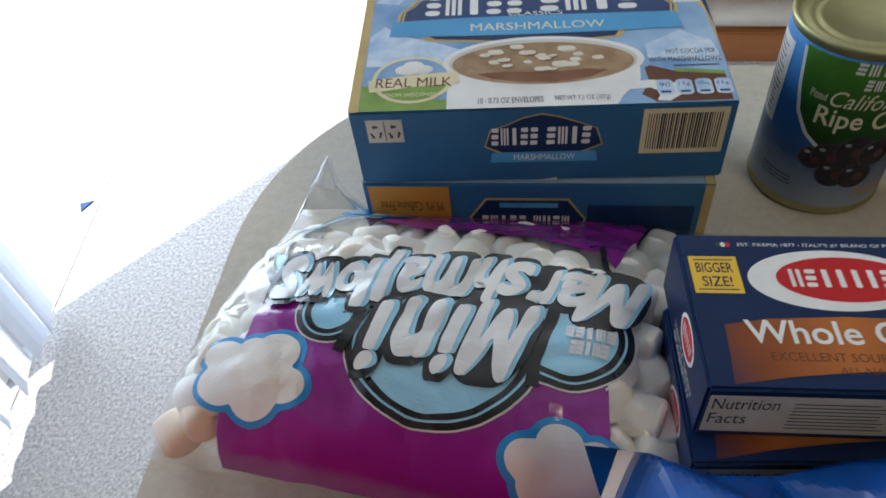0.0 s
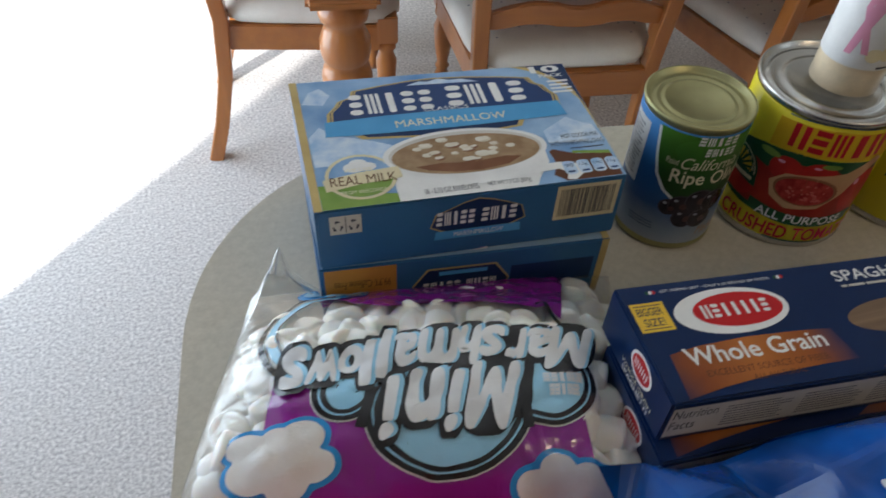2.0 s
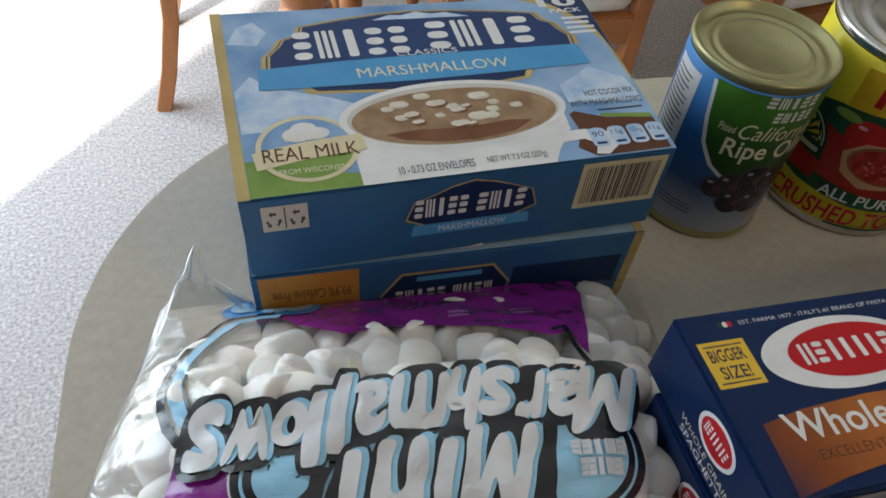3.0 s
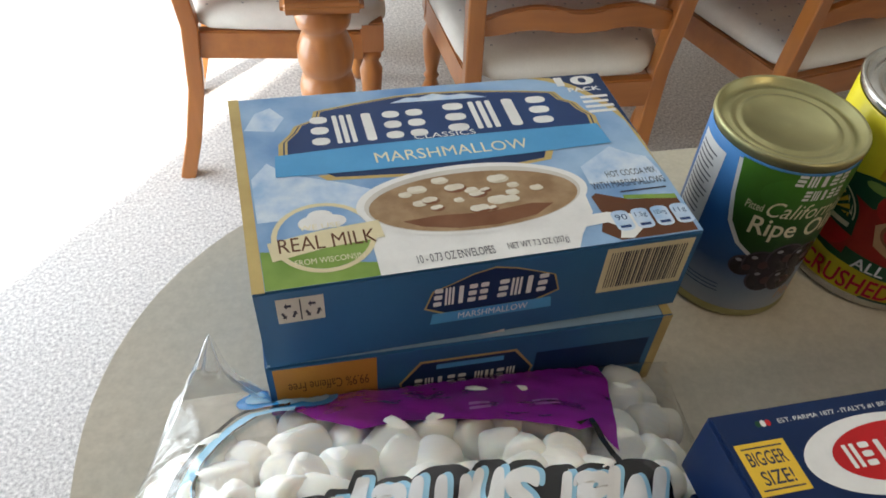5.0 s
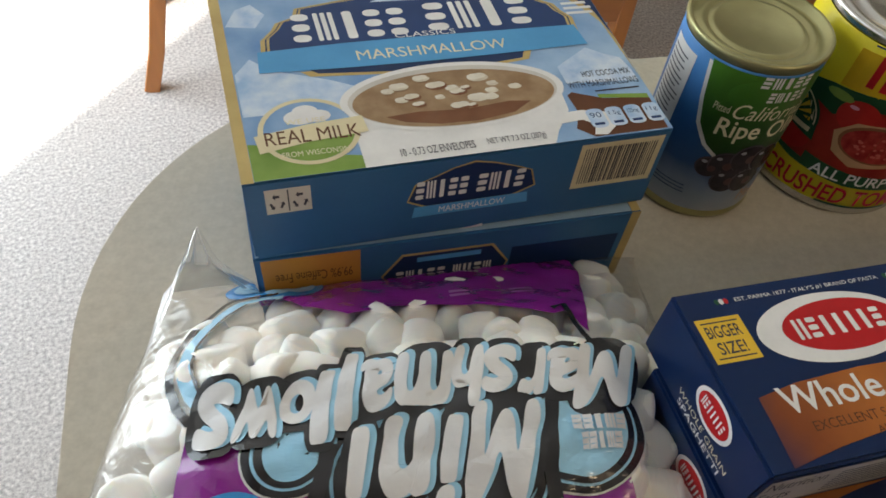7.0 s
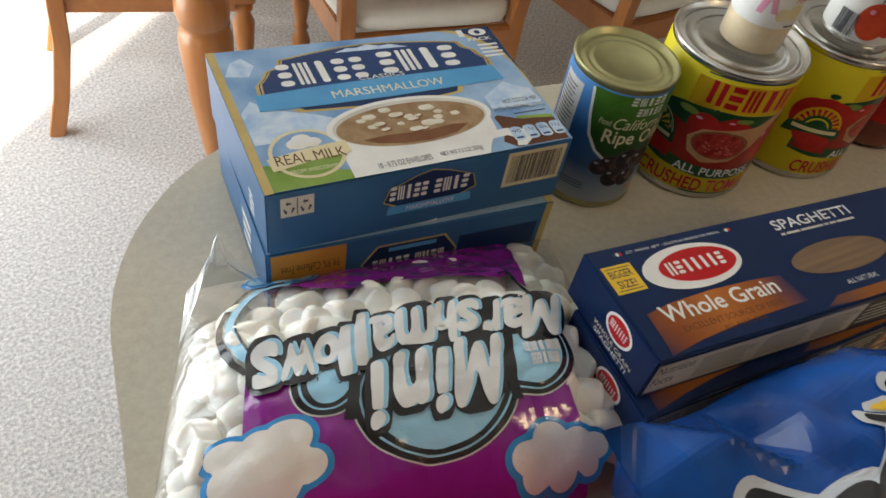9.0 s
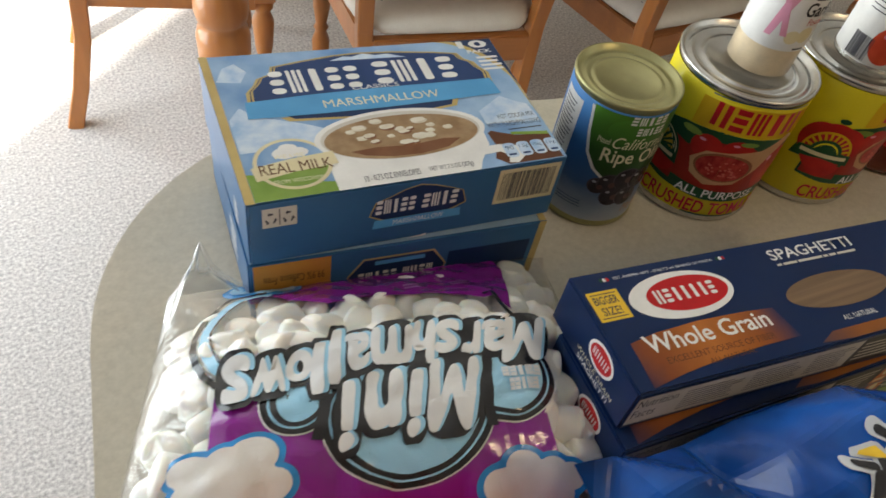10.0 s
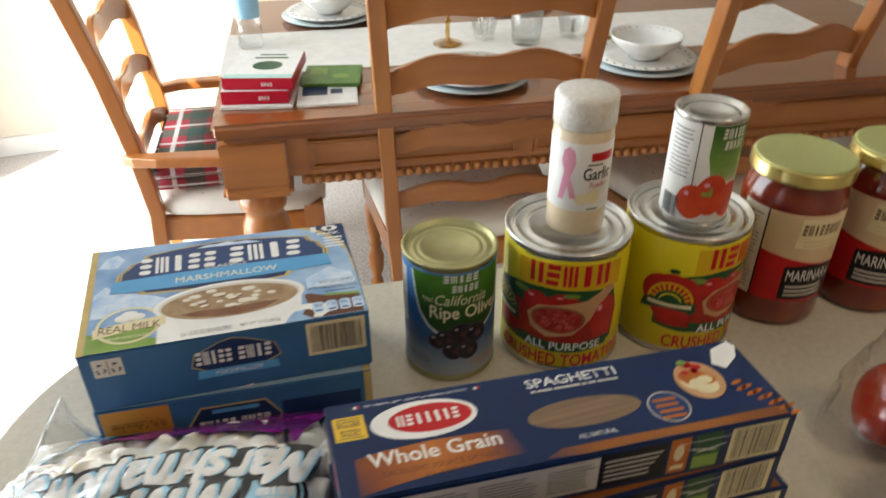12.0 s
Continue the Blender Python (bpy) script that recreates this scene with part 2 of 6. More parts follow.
# Dark noise patches put the shading of the folded facets into the film's colour.
CHIP_BLUE = material("blue_foil_film", (0.005, 0.090, 0.40), 0.26, 0.0, 0.25, (0.003, 0.034, 0.17), 17, 0.3, 0.3, 40, 0.2, fine=0.05)
CHIP_WHITE = foil("pale_grey_film_ink", (0.58, 0.60, 0.62), 0.24, (0.42, 0.45, 0.50), 25)
CRACKER_RED = ink("red_card", (0.50, 0.012, 0.022), 0.34, second=(0.42, 0.010, 0.018), scale=8)
CRACKER_BLUE = ink("cracker_blue_print", (0.012, 0.065, 0.27), 0.34)
CRACKER = ink("cracker_print", (0.66, 0.36, 0.13), 0.4, second=(0.50, 0.22, 0.06), scale=60)
BRIGHT_YELLOW = ink("bright_yellow_print", (0.80, 0.66, 0.03), 0.34)
CUSHION_CLOTH = material("cream_seat_cloth", (0.78, 0.75, 0.68), 0.9, second=(0.72, 0.68, 0.61), scale=30, bump=0.25, bump_scale=420)
CLOTH_DOT = ink("woven_dot", (0.30, 0.31, 0.34), 0.9)
SAUCE = material("tomato_sauce", (0.13, 0.008, 0.004), 0.12, coat=0.6, second=(0.22, 0.025, 0.008), scale=45, mix=0.5, bump=0.03)
JARLABEL = ink("parchment_label", (0.66, 0.52, 0.33), 0.4, second=(0.56, 0.42, 0.25), scale=40)
LIDGREEN = material("pale_green_gold_lid", (0.45, 0.47, 0.19), 0.34, metal=0.35, second=(0.41, 0.43, 0.17), scale=20)
LIDGOLD = material("gold_lid_rim", (0.62, 0.52, 0.20), 0.25, metal=0.9)
GARLIC = material("garlic_powder", (0.70, 0.57, 0.38), 0.35, coat=0.6, bump_scale=900, scale=200)
GARLIC_CAP = material("frosted_white_cap", (0.76, 0.75, 0.72), 0.35, coat=0.3, sss=0.4, second=(0.62, 0.60, 0.55), scale=260, mix=0.4, bump=0.5, bump_scale=380)
LEAF_INK = ink("leaflet_green_print", (0.07, 0.17, 0.04), 0.4, second=(0.14, 0.26, 0.07), scale=40)
PINK = ink("pink_ribbon_print", (0.74, 0.33, 0.46), 0.36)
BLIND = material("white_blind_vane", (0.80, 0.82, 0.86), 0.6, scale=8, fine=0.02)
_n, _l = BLIND.node_tree.nodes, BLIND.node_tree.links
_tl, _mx = _n.new("ShaderNodeBsdfTranslucent"), _n.new("ShaderNodeMixShader")
_tl.inputs["Color"].default_value, _mx.inputs["Fac"].default_value = (0.84, 0.86, 0.90, 1), 0.72
_l.new(_n["Principled BSDF"].outputs[0], _mx.inputs[1])
_l.new(_tl.outputs[0], _mx.inputs[2])
_l.new(_mx.outputs[0], _n["Material Output"].inputs["Surface"])
DOORFRAME = material("white_door_frame", (0.74, 0.74, 0.73), 0.45)
GLASS = film_material("clear_glass", (0.95, 0.97, 0.97), 0.02, 1.0)
TUMBLER = film_material("tumbler_glass", (0.95, 0.96, 0.96), 0.03, 1.8)
AMBER = film_material("amber_glass", (0.80, 0.60, 0.22), 0.03, 2.0)
PATIO = material("patio_concrete", (0.55, 0.54, 0.51), 0.9, second=(0.48, 0.47, 0.44), scale=4, bump=0.3)
REDFRUIT = material("red_pepper_skin", (0.45, 0.018, 0.012), 0.16, coat=0.6, second=(0.34, 0.012, 0.008), scale=20)
PANTRY = material("cabinet_white", (0.62, 0.58, 0.52), 0.5, scale=3)
BOOK_RED = ink("red_book_spine", (0.50, 0.012, 0.035), 0.35)
BOOK_TEAL = ink("pale_teal_cover", (0.42, 0.66, 0.62), 0.35)


# ---- building helpers ----
def part(name, bm, mat, parent, label="", smooth=False):
    me = bpy.data.meshes.new(name)
    bm.to_mesh(me)
    bm.free()
    me.materials.append(mat)
    if smooth:
        me.polygons.foreach_set("use_smooth", [True] * len(me.polygons))
    ob = new(name, me)
    ob.parent = parent
    if label:
        ob["label"] = label
    return ob


def thing(name, m, label, category, group="", kind=""):
    ob = new(name)
    ob.empty_display_size = 0.02
    ob.matrix_world = m
    return tagged(ob, label, category, group, kind)


def structure(name, bm, mat, label, category):
    ob = part(name, bm, mat, None)
    return tagged(ob, label, category, kind="structure")


def boxb(x0, x1, y0, y1, z0, z1, bevel=0.0, seg=2):
    bm = bmesh.new()
    bmesh.ops.create_cube(bm, size=1)
    for v in bm.verts:
        v.co = Vector(((x0 + x1) / 2 + v.co.x * (x1 - x0), (y0 + y1) / 2 + v.co.y * (y1 - y0), (z0 + z1) / 2 + v.co.z * (z1 - z0)))
    if bevel:
        bmesh.ops.bevel(bm, geom=bm.edges[:], offset=bevel, segments=seg, affect="EDGES")
    return bm


def prism(pts, z0, z1, bevel=0.0, seg=2):
    """An upright prism over a plan outline."""
    bm = bmesh.new()
    lo = [bm.verts.new((x, y, z0)) for x, y in pts]
    hi = [bm.verts.new((x, y, z1)) for x, y in pts]
    bm.faces.new(lo[::-1])
    top = bm.faces.new(hi)
    n = len(pts)
    for i in range(n):
        bm.faces.new((lo[i], lo[(i + 1) % n], hi[(i + 1) % n], hi[i]))
    if bevel:
        bmesh.ops.bevel(bm, geom=bm.edges[:] if n <= 8 else list(top.edges), offset=bevel, segments=seg, affect="EDGES")
    bmesh.ops.recalc_face_normals(bm, faces=bm.faces[:])
    return bm


def lathe(profile, seg=48, cap=True):
    """Turned form from (radius, height) pairs, from the bottom up."""
    bm = bmesh.new()
    rings = [[bm.verts.new((r * math.cos(2 * math.pi * i / seg), r * math.sin(2 * math.pi * i / seg), z)) for i in range(seg)] for r, z in profile]
    for a, b in zip(rings, rings[1:]):
        for i in range(seg):
            bm.faces.new((a[i], a[(i + 1) % seg], b[(i + 1) % seg], b[i]))
    if cap:
        bm.faces.new(rings[0][::-1])
        bm.faces.new(rings[-1])
    return bm


def sweep(path, width, depth, up=Vector((0, 1, 0)), round_=0.25):
    """A bar of rounded section along a path. width across up, depth along up."""
    bm = bmesh.new()
    sec = []
    for sx, sy in ((1, 1), (-1, 1), (-1, -1), (1, -1)):
        for k in range(3):
            a = math.atan2(sy, sx) + (k - 1) * 0.5
            sec.append((sx * (0.5 - round_ * 0.5) + math.cos(a) * round_ * 0.5, sy * (0.5 - round_ * 0.5) + math.sin(a) * round_ * 0.5))
    pts = [Vector(p) for p in path]
    rings = []
    for i, p in enumerate(pts):
        d = (pts[min(i + 1, len(pts) - 1)] - pts[max(i - 1, 0)]).normalized()
        side = d.cross(up).normalized()
        u2 = side.cross(d).normalized()
        w = width[i] if isinstance(width, (list, tuple)) else width
        rings.append([bm.verts.new(p + side * (sx * w) + u2 * (sy * depth)) for sx, sy in sec])
    n = len(sec)
    for a, b in zip(rings, rings[1:]):
        for i in range(n):
            bm.faces.new((a[i], a[(i + 1) % n], b[(i + 1) % n], b[i]))
    bm.faces.new(rings[0][::-1])
    bm.faces.new(rings[-1])
    bmesh.ops.recalc_face_normals(bm, faces=bm.faces[:])
    return bm


# ---- printing: flat shapes laid on a surface ----
def shape(*outlines):
    bm = bmesh.new()
    for pts in outlines:
        bm.faces.new([bm.verts.new((x, y, 0)) for x, y in pts])
    return bm


def rect(u0, v0, u1, v1):
    return [(u0, v0), (u1, v0), (u1, v1), (u0, v1)]


def oval(cu, cv, ru, rv, n=40, turn=0.0):
    c, s = math.cos(turn), math.sin(turn)
    return [(cu + ru * math.cos(a) * c - rv * math.sin(a) * s, cv + ru * math.cos(a) * s + rv * math.sin(a) * c) for a in (2 * math.pi * i / n for i in range(n))]


def pill(u0, v0, u1, v1, slant=0.0, n=5):
    """A bar with rounded ends."""
    r = min(abs(u1 - u0), abs(v1 - v0)) * 0.42
    out = []
    for cx, cy, a0 in ((u1 - r, v1 - r, 0), (u0 + r, v1 - r, 90), (u0 + r, v0 + r, 180), (u1 - r, v0 + r, 270)):
        for k in range(n):
            a = radians(a0 + 90 * k / (n - 1))
            out.append((cx + r * math.cos(a), cy + r * math.sin(a)))
    return [(x + slant * (y - v0), y) for x, y in out]


def lobes(circles, grow=0.0, n=72, squash=1.0):
    """The outline round overlapping discs (cu, cv, r), seen from their middle."""
    mu, mv = sum(c[0] for c in circles) / len(circles), sum(c[1] for c in circles) / len(circles)
    out = []
    for i in range(n):
        a = 2 * math.pi * i / n
        dx, dy = math.cos(a), math.sin(a)
        best = 0.0
        for cu, cv, r in circles:
            ox, oy = cu - mu, (cv - mv) / squash
            along = ox * dx + oy * dy
            off = ox * ox + oy * oy - along * along
            if off < (r + grow) ** 2:
                best = max(best, along + math.sqrt((r + grow) ** 2 - off))
        out.append((mu + best * dx, mv + best * dy * squash))
    return out


def scaled(pts, ku, kv):
    mu, mv = sum(p[0] for p in pts) / len(pts), sum(p[1] for p in pts) / len(pts)
    return [(mu + (x - mu) * ku, mv + (y - mv) * kv) for x, y in pts]


FONT_CACHE = {}


def letters(body, box, offset=0.0, slant=0.0, ref=None):
    """Lettering in the built-in font, fitted into the box (u0, v0, u1, v1); offset thickens the strokes."""
    key = (body, offset, slant)
    if key not in FONT_CACHE:
        cu = bpy.data.curves.new("lettering", "FONT")
        cu.body, cu.offset, cu.shear, cu.resolution_u = body, offset, slant, 3
        ob = new("lettering", cu)
        dg = bpy.context.evaluated_depsgraph_get()
        me = bpy.data.meshes.new_from_object(ob.evaluated_get(dg))
        bpy.data.objects.remove(ob)
        FONT_CACHE[key] = me
    me = FONT_CACHE[key]
    co = np.array([v.co[:2] for v in me.vertices])
    if ref is not None:
        rc = np.array([v.co[:2] for v in FONT_CACHE[ref].vertices])
        lo, hi = rc.min(0), rc.max(0)
    else:
        lo, hi = co.min(0), co.max(0)
    bm = bmesh.new()
    bm.from_mesh(me)
    for v in bm.verts:
        v.co = Vector((box[0] + (v.co.x - lo[0]) / (hi[0] - lo[0]) * (box[2] - box[0]), box[1] + (v.co.y - lo[1]) / (hi[1] - lo[1]) * (box[3] - box[1]), 0))
    return bm


def brandbars(n, box, gap=0.22, slant=0.0, words=(), kinds="hvihhvo"):
    """A maker's mark as plain rounded bars, a cluster for each sign; words: signs after which a space stands."""
    u0, v0, u1, v1 = box
    step = (u1 - u0) / (n + 0.6 * len(words))
    out, u = [], u0
    for i in range(n):
        a, b, w = u, u + step * (1 - gap), step * (1 - gap)
        k, dv = kinds[i % len(kinds)], v1 - v0
        if k == "h":
            out += [pill(a + w * du0, v0 + dv * f0, b - w * du1, v0 + dv * f1, slant * 0) for f0, f1, du0, du1 in ((0, 0.25, 0, 0.1), (0.37, 0.63, 0.05, 0.05), (0.75, 1, 0.1, 0))]
        elif k == "v":
            out += [pill(a + w * f, v0, a + w * (f + 0.24), v1, 0) for f in (0, 0.38, 0.76)]
        elif k == "o":
            out += [pill(a, v0, a + w * 0.36, v1, 0), pill(a + w * 0.64, v0, b, v1, 0)]
        else:
            out.append(pill(a + w * 0.25, v0, b - w * 0.25, v1, 0))
        u += step * (1.6 if i in words else 1)
    return shape(*out)


def lines(box, n, seed=1, fill=0.55, ragged=0.25):
    """Small print as plain bars."""
    rnd = random.Random(seed)
    u0, v0, u1, v1 = box
    dv = (v1 - v0) / n
    return shape(*[rect(u0, v0 + i * dv, u1 - (u1 - u0) * ragged * rnd.random(), v0 + (i + fill) * dv) for i in range(n)])


def barcode(box, n=26, seed=2, across=True):
    rnd = random.Random(seed)
    u0, v0, u1, v1 = box
    out, step = [], (u1 - u0) / n
    for i in range(n):
        w = step * rnd.choice((0.35, 0.5, 0.75))
        out.append(rect(u0 + i * step, v0, u0 + i * step + w, v1))
    return shape(*out)


def printed(name, bm, mat, parent, surface, level, longest=0.0, label=""):
    """Lays a flat shape on a surface: surface(u, v, height) gives the place in the parent's space."""
    if longest:
        bmesh.ops.triangulate(bm, faces=bm.faces[:])
        for _ in range(7):
            far = [e for e in bm.edges if e.calc_length() > longest]
            if not far:
                break
            bmesh.ops.subdivide_edges(bm, edges=far, cuts=1)
            bmesh.ops.triangulate(bm, faces=[f for f in bm.faces if len(f.verts) > 3])
    bmesh.ops.remove_doubles(bm, verts=bm.verts[:], dist=1e-6)
    for v in bm.verts:
        v.co = Vector(surface(v.co.x, v.co.y, 0.0001 + level * (0.00005 if not longest else 0.00009 if longest > 1 else 0.00018)))
    bm.normal_update()
    ob = part(name, bm, mat, parent, label)
    if name.endswith(("_print", "barcode", "_mark", "_sign", "_bits", "_holes", "_rim", "_icon_text", "_rules")):
        ob["kind"] = "stuff"
    return ob


def quad_face(fl, fr, bl, br, normal=(0, 0, 1)):
    """A flat face by four corners, u along the first side and v up it, both from 0 to 1."""
    fl, fr, bl, br, nn = (Vector(p) for p in (fl, fr, bl, br, normal))
    return lambda u, v, h: fl * ((1 - u) * (1 - v)) + fr * (u * (1 - v)) + bl * ((1 - u) * v) + br * (u * v) + nn * h


def round_face(r):
    """The side of an upright can: u in degrees round it, v in metres up."""
    return lambda u, v, h: ((r + h) * math.cos(radians(u)), (r + h) * math.sin(radians(u)), v)


# ---- the room ----
structure("floor", boxb(-1.1, 4.2, -2.6, 3.3, -0.1, 0.0), CARPET, "pale speckled cut-pile carpet on the floor", "carpet")
structure("wall_back", boxb(-1.1, 4.2, 3.1, 3.3, 0.0, 2.44), WALLP, "plain beige painted wall behind the dining table", "wall")
structure("wall_right", boxb(4.0, 4.2, -2.6, 3.1, 0.0, 2.44), WALLP, "plain beige painted side wall", "wall")
structure("wall_kitchen", boxb(-1.1, 4.0, -2.6, -2.45, 0.0, 2.44), WALLP, "plain beige painted kitchen wall", "wall")
structure("ceiling", boxb(-1.1, 4.2, -2.6, 3.3, 2.44, 2.54), CEIL, "plain white textured ceiling", "ceiling")
structure("wall_left_near", boxb(-1.1, -0.98, -2.45, -0.35, 0.0, 2.44), WALLP, "plain beige wall beside the sliding door", "wall")
structure("wall_left_far", boxb(-1.1, -0.98, 2.72, 3.1, 0.0, 2.44), WALLP, "narrow beige wall beyond the sliding door", "wall")
structure("wall_left_head", boxb(-1.1, -0.98, -0.35, 2.72, 2.06, 2.44), WALLP, "beige wall above the sliding door", "wall")
structure("baseboard_back", boxb(-0.98, 4.0, 3.087, 3.098, 0.0, 0.08, 0.002), WHITE_TRIM, "white baseboard along the back wall", "baseboard")
structure("patio", boxb(-7, -1.1, -6, 9, -0.16, -0.06), PATIO, "sunlit concrete patio outside the door", "patio")

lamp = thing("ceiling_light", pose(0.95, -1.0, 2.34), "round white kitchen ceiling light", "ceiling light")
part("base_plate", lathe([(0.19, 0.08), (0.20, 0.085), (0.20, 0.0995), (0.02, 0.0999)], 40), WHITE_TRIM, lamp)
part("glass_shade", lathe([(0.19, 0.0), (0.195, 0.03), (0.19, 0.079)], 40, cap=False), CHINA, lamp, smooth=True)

door = thing("door_1", pose(-1.04, 1.185, 0), "white framed sliding glass patio door", "sliding door", kind="structure")
for a, b in ((-1.53, -1.47), (-0.42, -0.30), (1.47, 1.53)):
    part("stile", boxb(-0.03, 0.03, a, b, 0.006, 2.02, 0.004), DOORFRAME, door)
part("sill", boxb(-0.055, 0.055, -1.53, 1.53, -0.02, 0.002), DOORFRAME, door)
part("head_rail", boxb(-0.055, 0.055, -1.53, 1.53, 2.02, 2.058, 0.004), DOORFRAME, door)
for a, b in ((-1.468, -0.422), (-0.298, 1.468)):
    pane = part("pane", boxb(-0.003, 0.003, a, b, 0.008, 2.018), GLASS, door)
    pane.visible_shadow = False

blinds = thing("vertical_blinds", pose(-0.950, 0.4, 0), "white vertical blinds half drawn across the patio door", "blinds")
part("head_track", boxb(-0.03, 0.03, -0.75, 2.3, 2.07, 2.11, 0.004), DOORFRAME, blinds)
vane_pts = [(0.0445 * s, 0.006 * (1 - s * s)) for s in (-1, -0.5, 0, 0.5, 1)]
vane_pts += [(x, y - 0.0012) for x, y in vane_pts[::-1]]
vane_bm = prism(vane_pts, 0.03, 2.068)
vane = part("vane", vane_bm, BLIND, blinds)
for i in range(18):
    v = vane if i == 0 else vane.copy()
    if i:
        scene.collection.objects.link(v)
    v.matrix_basis = pose(0.02 * math.sin(i * 1.7) * 0.3, -0.72 + i * 0.0735, 0, 0, 0, 106 + 4 * math.sin(i * 2.3))
scrap = part("paper_scrap", prism([(0, 0), (0.034, 0.008), (0.012, -0.03)], 0.0, 0.004), PLAQUE, None)
scrap.matrix_world = pose(-1.034, 1.312, 0.0022)
tagged(scrap, "small dark blue triangular scrap lying on the white door sill", "scrap")

# ---- counter ----
CT = Matrix(((0.994, 0.11, 0, -0.1462), (-0.11, 0.994, 0, 0.503), (0, 0, 1, 0), (0, 0, 0, 1)))
arc = [(0.19 - 0.19 * math.cos(radians(a)), -0.19 + 0.19 * math.sin(radians(a))) for a in range(0, 91, 5)]
counter = thing("counter", CT, "speckled beige laminate counter with a rounded corner", "counter")
part("worktop", prism([(0.0, -0.72)] + arc + [(2.6, 0.0), (2.6, -0.72)], 0.862, 0.9, 0.004), LAMINATE, counter)
part("cabinet_base", boxb(0.32, 2.6, -0.70, -0.28, 0.0, 0.860, 0.003), PANTRY, counter)


# ---- dining furniture ----
def slat_bm(w, height, thick, lift):
    bm = bmesh.new()
    n = 24
    rings = []
    for i in range(n + 1):
        s = -1 + 2 * i / n
        bow = lift * (1 - s * s) ** 0.7 + 0.006 * math.cos(s * math.pi * 2.0) * -1
        y = -0.022 * (1 - s * s)
        lo, hi = bow * 0.75, height * 0.86 + bow * 1.15
        rings.append([bm.verts.new((s * w, y + dy, z)) for dy, z in ((0, lo), (thick, lo), (thick, hi), (0, hi))])
    for a, b in zip(rings, rings[1:]):
        for k in range(4):
            bm.faces.new((a[k], a[(k + 1) % 4], b[(k + 1) % 4], b[k]))
    bm.faces.new(rings[0][::-1])
    bm.faces.new(rings[-1])
    bmesh.ops.bevel(bm, geom=[e for e in bm.edges if abs(e.verts[0].co.x - e.verts[1].co.x) > 0.002], offset=0.003, segments=2, affect="EDGES")
    bmesh.ops.recalc_face_normals(bm, faces=bm.faces[:])
    return bm


POST = [(-0.226, 0.0), (-0.190, 0.12), (-0.158, 0.26), (-0.142, 0.42), (-0.156, 0.58), (-0.186, 0.78), (-0.226, 0.96), (-0.245, 1.03)]


def post_y(z):
    for (ya, za), (yb, zb) in zip(POST, POST[1:]):
        if z <= zb:
            return ya + (yb - ya) * (z - za) / (zb - za)
    return POST[-1][0]


def cushion_bm():
    bm = bmesh.new()
    n, rows = 28, []
    for j, (k, z) in enumerate(((0.96, 0.428), (1.0, 0.436), (1.01, 0.452), (0.985, 0.466), (0.93, 0.476), (0.80, 0.482), (0.5, 0.486), (0.2, 0.487))):
        ring = []
        for i in range(n):
            a = 2 * math.pi * i / n
            c, s = math.cos(a), math.sin(a)
            q = (abs(c) ** 7 + abs(s) ** 7) ** (-1 / 7)
            y = 0.06 + q * s * 0.215 * k
            w = 0.20 + 0.05 * (y + 0.155) / 0.43
            ring.append(bm.verts.new((q * c * w * k, y, z)))
        rows.append(ring)
    for a, b in zip(rows, rows[1:]):
        for i in range(n):
            bm.faces.new((a[i], a[(i + 1) % n], b[(i + 1) % n], b[i]))
    bm.faces.new(rows[0][::-1])
    bm.faces.new(rows[-1])
    return bm


TURNED = [(0.014, 0.0), (0.019, 0.02), (0.017, 0.05), (0.012, 0.07), (0.022, 0.10), (0.024, 0.14), (0.014, 0.17), (0.020, 0.18), (0.014, 0.19), (0.022, 0.24),
          (0.026, 0.30), (0.016, 0.325), (0.024, 0.335), (0.024, 0.345), (0.018, 0.355)]


